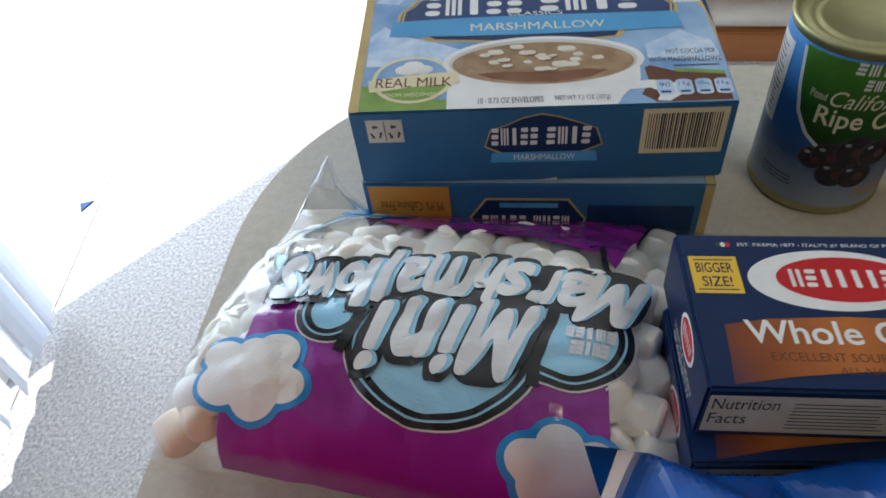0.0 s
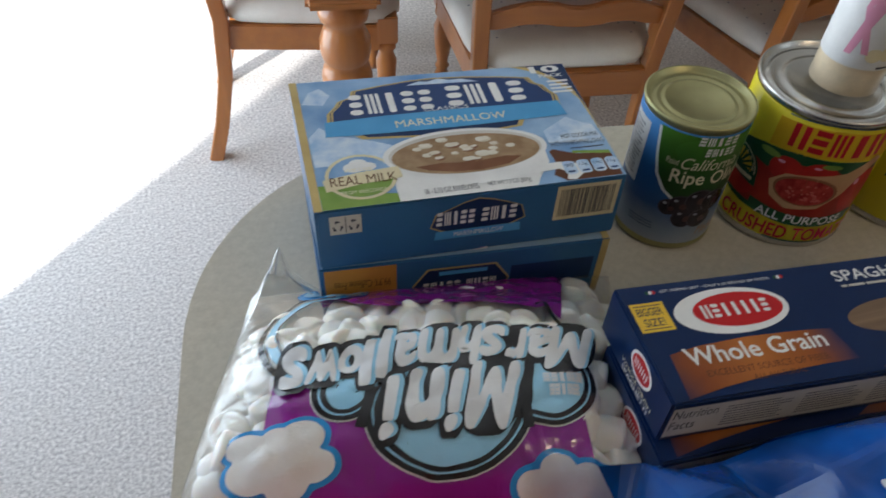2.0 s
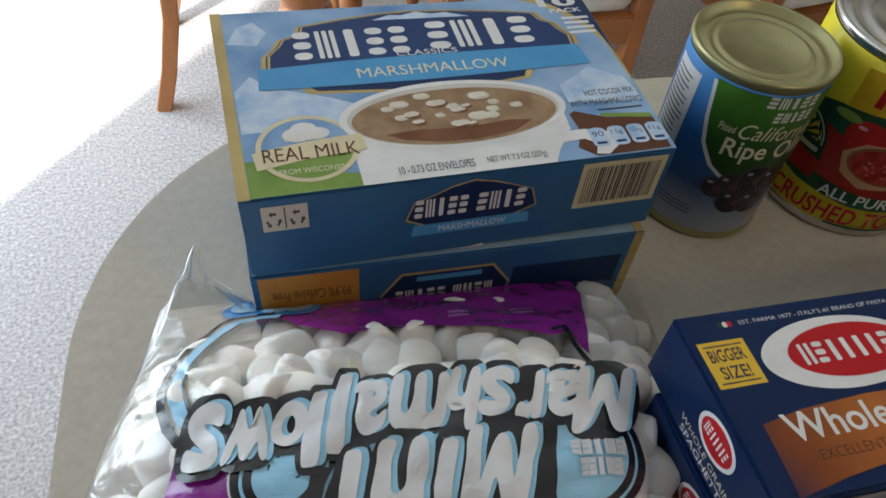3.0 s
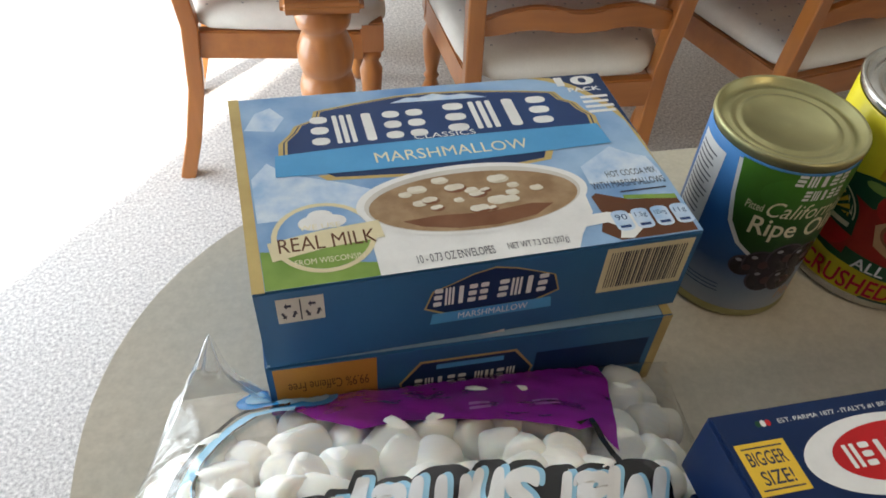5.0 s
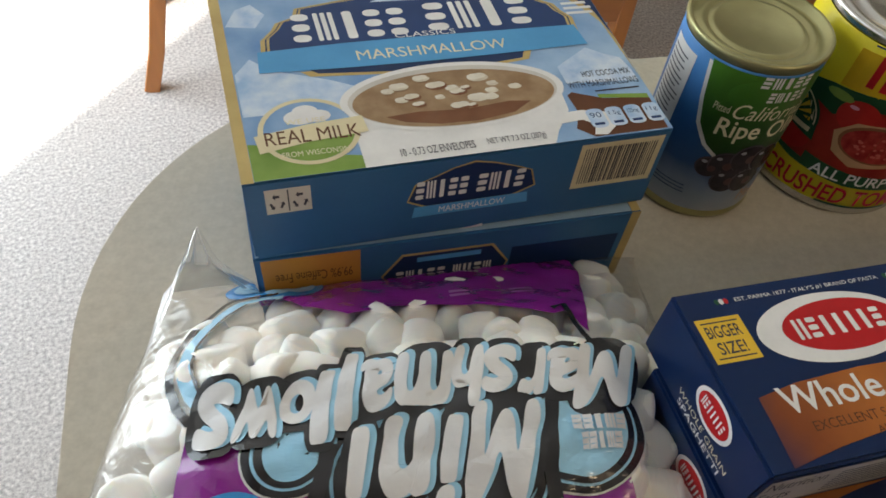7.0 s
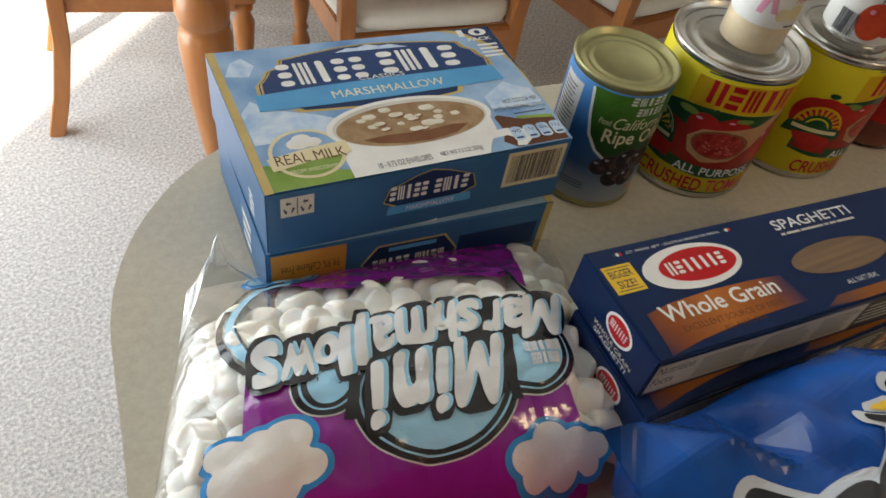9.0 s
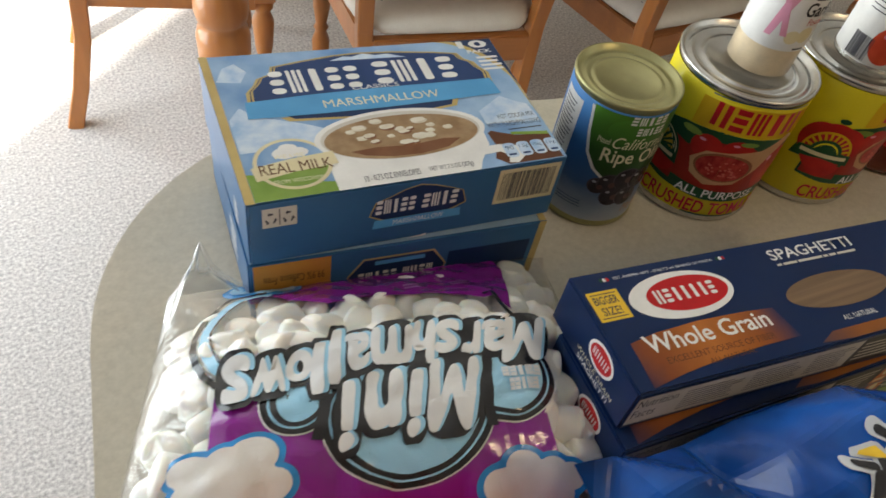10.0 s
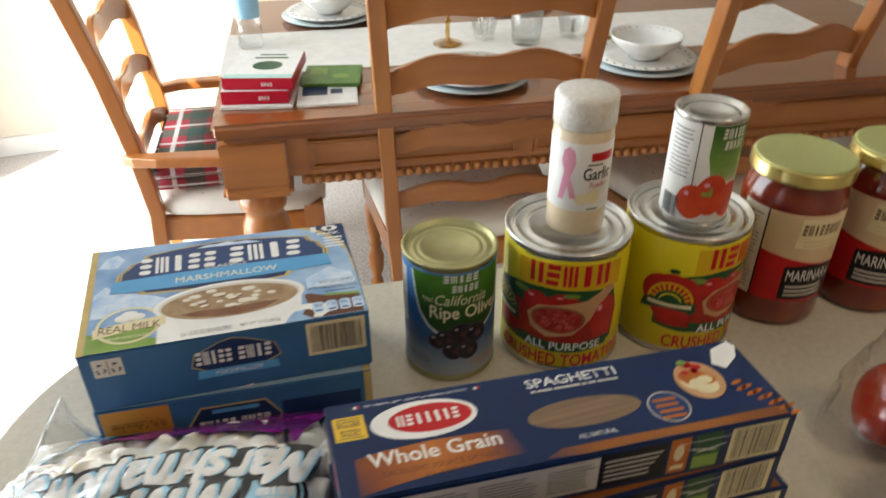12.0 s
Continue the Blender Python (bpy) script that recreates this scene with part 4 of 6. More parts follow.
    P("mug_body", shape([(0.262, 0.004), (0.262, 0.10), (0.26, 0.30), (0.50, 0.14), (0.775, 0.26), (0.77, 0.16), (0.72, 0.06), (0.70, 0.004)]), PAPERWHITE, 2, top)
    P("chocolate", shape([(0.785, 0.235), (0.80, 0.25), (0.87, 0.20), (0.985, 0.18), (0.985, 0.01), (0.80, 0.01), (0.765, 0.06), (0.79, 0.14)]), BROWN, 2, top)
    P("wrapper_edge", shape([(0.86, 0.225), (0.985, 0.20), (0.985, 0.175), (0.86, 0.205)]), GRASS, 3, top)
    P("mug_handle", shape([(0.72, 0.145), (0.80, 0.15), (0.86, 0.125), (0.87, 0.06), (0.83, 0.012), (0.80, 0.02), (0.815, 0.07), (0.79, 0.10), (0.71, 0.09)]), PAPERWHITE, 4, top)
    P("mug_rim", shape(oval(0.518, 0.305, 0.272, 0.178, 48)), PAPERWHITE, 5, top)
    P("mug_wall", shape(oval(0.518, 0.302, 0.254, 0.160, 48)), MUG_SHADE, 5.4, top)
    P("cocoa", shape(oval(0.518, 0.292, 0.245, 0.146, 48)), COCOA, 6, top, "brown cocoa in a white mug")
    P("cocoa_depth", shape([(0.34, 0.225), (0.42, 0.235), (0.53, 0.222), (0.64, 0.240), (0.69, 0.228), (0.64, 0.180), (0.55, 0.158), (0.46, 0.162), (0.38, 0.190)]), COCOA_DEEP, 6.5, top)
    rnd = random.Random(7)
    for k in range(20):
        a, d_ = 2.4 * k + rnd.uniform(-0.9, 0.9), 0.92 * min(1, max(0.05, ((k + 0.5) / 20) ** 0.5 + rnd.uniform(-0.22, 0.12)))
        cu, cv, w = 0.518 + 0.215 * d_ * math.cos(a), 0.322 + 0.100 * d_ * math.sin(a), rnd.uniform(0.55, 1.3)
        P("marshmallow_shade", shape(oval(cu + 0.002, cv - 0.006, 0.021 * w, 0.017 * w, 12)), COCOA_DEEP if k % 3 == 0 else MALLOW_INK, 7 + k * 0.3, top)
        P("marshmallow_picture", shape(lobes([(cu - 0.006 * w, cv, 0.013 * w), (cu + 0.007 * w, cv + 0.003, 0.012 * w)], 0.0, 16)), MALLOW_WHITE, 7.15 + k * 0.3, top)
    P("milk_badge_rim", shape(oval(0.165, 0.205, 0.112, 0.158, 36)), CREAM, 4, top)
    P("milk_badge", shape(oval(0.165, 0.205, 0.100, 0.142, 36)), SKYBLUE, 5, top)
    P("milk_cap", shape(lobes([(0.15, 0.27, 0.035), (0.19, 0.27, 0.03), (0.165, 0.30, 0.028)])), PAPERWHITE, 6, top)
    P("badge_foot", shape([(0.165 + 0.100 * math.cos(a), 0.205 + 0.142 * math.sin(a)) for a in (math.pi * (1.05 + 0.9 * i / 16) for i in range(17))]), GRASS, 6, top)
    P("milk_banner", shape([(0.050, 0.118), (0.044, 0.200), (0.16, 0.232), (0.288, 0.248), (0.292, 0.168), (0.16, 0.150)]), CREAM, 8, top)
    P("milk_word", letters("REAL MILK", (0.066, 0.150, 0.274, 0.212), 0.0), BROWN, 9, top)
    P("milk_small_word", letters("WE USE", (0.115, 0.238, 0.205, 0.262), 0.0), CREAMTEXT, 9, top)
    P("milk_place_word", letters("FROM WISCONSIN", (0.095, 0.088, 0.240, 0.112), 0.0), CREAMTEXT, 9, top)
    P("weight_word", letters("10 - 0.73 OZ ENVELOPES", (0.345, 0.030, 0.515, 0.066)), INKTEXT, 6, top)
    P("weight_word", letters("NET WT 7.3 OZ (207g)", (0.545, 0.030, 0.685, 0.066)), INKTEXT, 6, top)
    P("kind_word", letters("HOT COCOA MIX", (0.850, 0.325, 0.978, 0.358)), INKTEXT, 3, top)
    P("kind_word", letters("WITH MARSHMALLOWS", (0.800, 0.268, 0.985, 0.304)), INKTEXT, 3, top)
    P("kind_small_print", lines((0.86, 0.238, 0.98, 0.252), 1), INKTEXT, 3, top)
    for k in range(4):
        u = 0.826 + k * 0.0485
        P("facts_icon", shape(pill(u - 0.021, 0.048, u + 0.021, 0.148)), SNOW, 7, top)
        P("facts_icon_text", letters(("90", "1.5g", "125mg", "11g")[k], (u - 0.014, 0.100, u + 0.014, 0.128)), PLAQUE, 8, top)
        P("facts_icon_text", lines((u - 0.013, 0.062, u + 0.013, 0.085), 1, 1), PLAQUE, 8, top)
    # front side
    P("worn_edge", shape([(0.49, 0.004), (0.555, 0.004), (0.553, 0.045), (0.535, 0.03)]), PAPERWHITE, 1, front)
    P("recycle_label", shape(rect(0.042, 0.60, 0.140, 0.90)), FACTS, 1, front)
    for c in (0.066, 0.116):
        for a in (90, 210, 330):
            ca, sa = math.cos(radians(a)), math.sin(radians(a))
            arm = [(-0.55, 0.25), (0.25, 0.25), (0.25, 0.55), (0.75, 0.0), (0.25, -0.5), (0.25, -0.2), (-0.55, -0.2)]
            P("recycle_sign", shape([(c + 0.0125 * ca + 0.012 * (-sa * x - ca * -y), 0.735 + 0.072 * sa + 0.07 * (ca * x + sa * y)) for x, y in arm]), INKTEXT, 2, front)
    P("recycle_rule", shape(rect(0.0895, 0.62, 0.0925, 0.88)), INKTEXT, 2, front)
    plq = [(0.355, 0.50), (0.372, 0.72), (0.42, 0.80), (0.46, 0.88), (0.51, 0.93), (0.56, 0.88), (0.61, 0.80), (0.655, 0.72), (0.672, 0.50), (0.62, 0.40), (0.40, 0.40)]
    P("plaque_rim", shape(plq), GOLD, 1, front)
    P("plaque", shape(scaled(plq, 0.97, 0.93)), NAVY, 2, front)
    P("maker_mark", brandbars(5, (0.375, 0.52, 0.505, 0.75), 0.2, 0.0), PAPERWHITE, 3, front)
    P("maker_mark", brandbars(4, (0.522, 0.52, 0.645, 0.75), 0.2, 0.0), PAPERWHITE, 3, front)
    P("flavour_strip", shape([(0.37, 0.28), (0.375, 0.42), (0.655, 0.42), (0.66, 0.28)]), BANNER, 3, front)
    P("flavour_word", letters("MARSHMALLOW", (0.435, 0.31, 0.60, 0.39)), PAPERWHITE, 4, front)
    P("barcode_field", shape(rect(0.768, 0.36, 0.982, 0.94)), CREAM, 1, front)
    P("barcode", barcode((0.782, 0.42, 0.970, 0.88), 30), INKTEXT, 2, front)
    P("left_print", lines((0.72, 0.10, 0.80, 0.5), 4, 9), PAPERWHITE, 1, left)
    return box


SM = [(-0.071, 0.3045), (0.1255, 0.292), (-0.0675, 0.4375), (0.133, 0.419)]
cocoa_box([(-0.0725, 0.3055), (0.1225, 0.2865), (-0.066, 0.4375), (0.134, 0.414)], TOP + 0.0005, 0.9545, True, "blue cocoa mix carton lying upside down under another")
cocoa_box(SM, 0.9552, 1.006, False, "blue cocoa mix carton with mug picture stacked on another")


def pasta_box(corners, z0, z1, top_shown, label):
    fl, fr, bl, br = corners
    ctr = ((fl[0] + br[0]) / 2, (fl[1] + br[1]) / 2)
    box = thing("spaghetti_box", pose(ctr[0], ctr[1], z0), label, "pasta box", "spaghetti boxes")
    fl, fr, bl, br = [(p[0] - ctr[0], p[1] - ctr[1]) for p in corners]
    h = z1 - z0
    part("carton", prism([fl, fr, br, bl], 0, h, 0.0012), PASTA_BLUE, box)
    d = (Vector((*fr, 0)) - Vector((*fl, 0))).normalized()
    front = quad_face((*fl, 0), (*fr, 0), (*fl, h), (*fr, h), (d.y, -d.x, 0))
    e = (Vector((*bl, 0)) - Vector((*fl, 0))).normalized()
    left = quad_face((*bl, 0), (*fl, 0), (*bl, h), (*fl, h), (-e.y, e.x, 0))
    P = lambda name, bm, mat, level, face, label="": printed(name, bm, mat, box, face, level, label=label)
    P("facts_panel", shape(rect(0.006, 0.12, 0.535, 0.88)), FACTS, 1, front)
    P("facts_word", letters("Nutrition", (0.012, 0.60, 0.098, 0.82), 0.0), BLACK, 2, front)
    P("facts_word", letters("Facts", (0.012, 0.30, 0.062, 0.52), 0.0), BLACK, 2, front)
    P("facts_small_print", lines((0.115, 0.22, 0.25, 0.80), 8, 3, 0.3), INKTEXT, 2, front)
    P("facts_small_print", lines((0.27, 0.22, 0.40, 0.80), 8, 4, 0.3), INKTEXT, 2, front)
    P("facts_small_print", lines((0.42, 0.22, 0.53, 0.80), 8, 5, 0.3), INKTEXT, 2, front)
    P("black_panel", shape(rect(0.538, 0.12, 0.690, 0.90)), BLACK, 1, front)
    P("black_panel_print", lines((0.548, 0.25, 0.680, 0.82), 5, 6, 0.35), FACTS, 2, front)
    P("orange_panel", shape(rect(0.697, 0.12, 0.744, 0.94)), PASTA_ORANGE, 1, front)
    P("orange_panel_print", shape(oval(0.72, 0.6, 0.012, 0.2, 12), rect(0.705, 0.2, 0.736, 0.3)), CREAM, 2, front)
    P("recycle_panel", shape(rect(0.755, 0.10, 0.820, 0.94)), CAN_GREEN, 1, front)
    P("recycle_band", shape(rect(0.757, 0.12, 0.818, 0.42)), GRASS, 2, front)
    P("recycle_sign", shape(*[oval(0.788 + 0.011 * math.cos(radians(a)), 0.64 + 0.15 * math.sin(radians(a)), 0.008, 0.08, 6, radians(a)) for a in (90, 210, 330)]), PAPERWHITE, 2, front)
    P("barcode_field", shape(rect(0.842, 0.10, 0.978, 0.92)), CREAM, 1, front)
    P("barcode", barcode((0.852, 0.16, 0.968, 0.88), 26, 8), INKTEXT, 2, front)
    P("end_logo_rim", shape(oval(0.60, 0.62, 0.155, 0.27, 30)), PAPERWHITE, 1, left)
    P("end_logo", shape(oval(0.60, 0.62, 0.130, 0.215, 30)), RED, 2, left)
    P("end_logo_mark", brandbars(7, (0.50, 0.54, 0.70, 0.70), 0.25, kinds="ohiiiih"), PAPERWHITE, 3, left)
    P("end_word", letters("WHOLE GRAIN", (0.36, 0.22, 0.84, 0.31), 0.0), CREAMTEXT, 1, left)
    P("end_word", letters("SPAGHETTI", (0.39, 0.08, 0.81, 0.18), 0.01), PAPERWHITE, 1, left)
    top = quad_face((*fl, h), (*fr, h), (*bl, h), (*br, h))
    WHEAT_SHAPE = [(0.034, 0.025), (0.038, 0.20), (0.040, 0.375), (0.10, 0.415), (0.20, 0.435), (0.30, 0.425), (0.372, 0.405), (0.388, 0.135), (0.30, 0.130), (0.20, 0.112), (0.11, 0.075)]
    P("wheat_panel", shape(WHEAT_SHAPE), WHEAT_FADE, 1, top, "orange wheat panel")
    P("orange_glow", shape([(0.42, 0.04), (0.46, 0.11), (0.60, 0.115), (0.80, 0.11), (0.98, 0.12), (0.98, 0.02), (0.70, 0.03), (0.50, 0.02)]), GLOW_FADE, 1, top)
    if not top_shown:
        return box
    P("size_tag", shape(rect(0.012, 0.575, 0.080, 0.830)), YELLOW_TAG, 1, top, "yellow bigger size tag")
    P("size_word", letters("BIGGER", (0.020, 0.715, 0.072, 0.785), 0.012), INKTEXT, 2, top)
    P("size_word", letters("SIZE!", (0.025, 0.620, 0.067, 0.690), 0.012), INKTEXT, 2, top)
    P("size_rules", shape(rect(0.018, 0.80, 0.074, 0.808), rect(0.018, 0.596, 0.074, 0.604)), INKTEXT, 2, top)
    P("logo_rim", shape(oval(0.207, 0.675, 0.118, 0.205, 48)), PAPERWHITE, 1, top, "red and white oval maker's badge")
    P("logo", shape(oval(0.221, 0.680, 0.093, 0.152, 48)), RED, 2, top)
    P("logo_mark", brandbars(7, (0.147, 0.625, 0.290, 0.745), 0.22, kinds="ohiiiih"), PAPERWHITE, 3, top)
    P("origin_word", letters("EST. PARMA 1877 - ITALY'S #1 BRAND OF PASTA", (0.088, 0.903, 0.322, 0.930)), PAPERWHITE, 1, top)
    for u, c in ((0.060, CAN_GREEN), (0.067, PAPERWHITE), (0.074, RED), (0.335, CAN_GREEN), (0.342, PAPERWHITE), (0.349, RED)):
        P("flag_dot", shape(oval(u, 0.917, 0.004, 0.018, 8)), c, 1, top)
    P("grain_word", letters("Whole Grain", (0.066, 0.265, 0.348, 0.408), 0.014), PAPERWHITE, 2, top)
    P("grain_small_word", letters("EXCELLENT SOURCE OF FIBER", (0.090, 0.165, 0.335, 0.215)), BROWN, 2, top)
    P("grain_small_word", letters("ALL NATURAL", (0.170, 0.095, 0.275, 0.135)), BROWN, 2, top)
    P("kind_word", letters("SPAGHETTI", (0.455, 0.800, 0.675, 0.905), 0.01), PAPERWHITE, 1, top)
    P("kind_small_print", shape(*[rect(u, 0.742, u + w, 0.764) for u, w in ((0.458, 0.012), (0.474, 0.036), (0.514, 0.064), (0.582, 0.012), (0.598, 0.018), (0.620, 0.050))]), FACTS, 1, top)
    P("window", shape(oval(0.552, 0.445, 0.132, 0.158, 40)), SPAGHETTI, 1, top, "oval window showing spaghetti")
    P("natural_word", letters("ALL NATURAL", (0.508, 0.170, 0.595, 0.215), 0.0), PAPERWHITE, 1, top)
    P("round_badge_rim", shape(oval(0.737, 0.33, 0.047, 0.175, 36)), FACTS, 1, top)
    P("round_badge", shape(oval(0.737, 0.33, 0.044, 0.163, 36)), PLAQUE, 2, top)
    P("round_badge_print", lines((0.708, 0.20, 0.766, 0.46), 4, 4, 0.5, 0.2), PASTA_ORANGE, 3, top)
    rnd = random.Random(3)
    P("pasta_nest", shape(oval(0.848, 0.56, 0.056, 0.235, 30)), SPOONWOOD, 2, top)
    for k in range(7):
        cu, cv = 0.848 + rnd.uniform(-0.018, 0.018), 0.56 + rnd.uniform(-0.09, 0.08)
        P("pasta_strand", shape(oval(cu, cv, 0.036 - 0.003 * k, 0.12 - 0.012 * k, 22)), CREAM if k % 2 == 0 else PASTA_ORANGE, 3 + k, top)
    P("tomato_picture", shape(*[oval(0.835 + rnd.uniform(-0.03, 0.04), 0.72 + rnd.uniform(-0.06, 0.05), 0.008, 0.03, 10) for _ in range(7)]), RED, 11, top)
    P("basil_picture", shape(oval(0.835, 0.79, 0.012, 0.035, 10)), GRASS, 13, top)
    P("fork_picture", shape([(0.905, 0.72), (0.93, 0.90), (0.985, 0.975), (0.995, 0.90), (0.975, 0.76), (0.93, 0.64)]), PAPERWHITE, 4, top)
    P("wheat_picture", shape(*[oval(0.925 + 0.07 * t_, 0.42 - 0.36 * t_ + 0.08 * s_, 0.012, 0.028, 8, -0.4) for t_ in (0, 0.2, 0.4, 0.6, 0.8, 1.0) for s_ in (-0.5, 0.5)]), PASTA_ORANGE, 2, top)
    return box


PA = [(0.0735, 0.1345), (0.3475, 0.1115), (0.0765, 0.209), (0.351, 0.183)]
shift = lambda c, dx, dy: [(x + dx, y + dy) for x, y in c]
pasta_box(shift(PA, 0.014, -0.001), TOP + 0.0005, 0.9345, False, "dark blue spaghetti carton at the bottom of a stack")
pasta_box([(0.0710, 0.1225), (0.3475, 0.1120), (0.0745, 0.1970), (0.3510, 0.1840)], 0.9351, 0.9695, False, "dark blue spaghetti carton in the middle of a stack")
pasta_box(PA, 0.9701, 1.005, True, "dark blue whole grain spaghetti carton on top of a stack")


def can_body(c, r, h, top_metal, label_mat, z0=0.006, z1=None):
    z1 = z1 or h - 0.006
    part("tin", lathe([(r - 0.004, 0.0), (r, 0.0008), (r + 0.0006, 0.003), (r - 0.0008, 0.0055), (r - 0.0008, h - 0.0055), (r + 0.0006, h - 0.003), (r + 0.0006, h - 0.0008), (r - 0.0002, h),
                       (r - 0.0018, h - 0.0005), (r - 0.0026, h - 0.0042), (r - 0.006, h - 0.0046), (r - 0.0072, h - 0.0034), (r - 0.0095, h - 0.0034), (r - 0.0108, h - 0.0046),
                       (r * 0.68, h - 0.0046), (r * 0.66, h - 0.0036), (r * 0.60, h - 0.0036), (r * 0.58, h - 0.0046), (0.002, h - 0.0044)], 72), top_metal, c, "ringed metal can end", smooth=True)
    return part("paper_label", lathe([(r - 0.0004, z0), (r, z0 + 0.0004), (r, z1 - 0.0004), (r - 0.0004, z1)], 72, cap=False), label_mat, c, smooth=True)


def olive_can(m):
    r, h = 0.0381, 0.1150
    c = thing("olive_can", m, "blue and green labelled can of ripe olives with gold lid", "can")
    can_body(c, r, h, GOLDTIN, OLIVE_BLUE)
    S = round_face(r)
    P = lambda name, bm, mat, level, label="", longest=6.0: printed(name, bm, mat, c, S, level, longest, label)
    green = [(-157, 0.108), (-152, 0.086), (-146, 0.070), (-134, 0.058), (-118, 0.050), (-96, 0.047), (-70, 0.050), (-50, 0.060), (-38, 0.078), (-34, 0.108)]
    P("panel_rim", shape([(u - 3 if u < -96 else u + 3, max(v - 0.0014, 0)) for u, v in green]), PAPERWHITE, 2)
    P("green_panel", shape(green), OLIVE_GREEN, 3, "green panel with lettering")
    P("maker_mark", brandbars(5, (-116, 0.1010, -72, 0.1080), 0.2), PAPERWHITE, 4)
    P("maker_mark", brandbars(5, (-106, 0.0920, -72, 0.0985), 0.2), PAPERWHITE, 4)
    P("origin_word", letters("California", (-126, 0.0795, -62, 0.0895), 0.0, 0.3), CREAMTEXT, 4)
    P("small_word", letters("Pitted", (-142, 0.0815, -129, 0.0865)), CREAMTEXT, 4)
    P("product_word", letters("Ripe Olives", (-133, 0.0625, -38, 0.0785), 0.012), CREAMTEXT, 4)
    for u, v, k in ((-112, 0.046, 1), (-94, 0.051, 1.1), (-76, 0.049, 1.05), (-104, 0.034, 1.0), (-86, 0.033, 1.0), (-124, 0.043, 0.8)):
        lev = 5 + 0.02 * (u + 130)
        P("olive_edge", shape(oval(u, v, 14.2 * k, 0.0097 * k, 20)), OLIVE_RIM, lev)
        P("olive_picture", shape(oval(u + 0.5, v - 0.0004, 13.0 * k, 0.0089 * k, 20)), OLIVE_FRUIT, lev + 0.3)
        P("olive_hole", shape(oval(u + 3, v - 0.001, 4.2 * k, 0.0030 * k, 12)), OLIVE_HOLE, lev + 0.6)
        P("olive_shine", shape(oval(u - 6 * k, v + 0.0042 * k, 2.6, 0.0012, 10, 0.0)), OLIVE_SHINE, lev + 0.6)
    P("light_disc", shape(oval(-100, 0.094, 36, 0.0125, 30)), OLIVE_LIGHT, 3.5)
    P("size_word", letters("Medium", (-82, 0.014, -44, 0.023), 0.0, 0.3), SPOONWOOD, 4)
    P("side_panel", shape(rect(-206, 0.050, -171, 0.103)), PAPERWHITE, 2)
    P("side_print", lines((-203, 0.055, -175, 0.100), 14, 3, 0.28), INKTEXT, 3)
    P("foot_print", lines((-165, 0.018, -128, 0.026), 3, 5, 0.22), PLAQUE, 2)
    return c


olive_can(pose(0.2055, 0.3467, TOP + 0.0005))


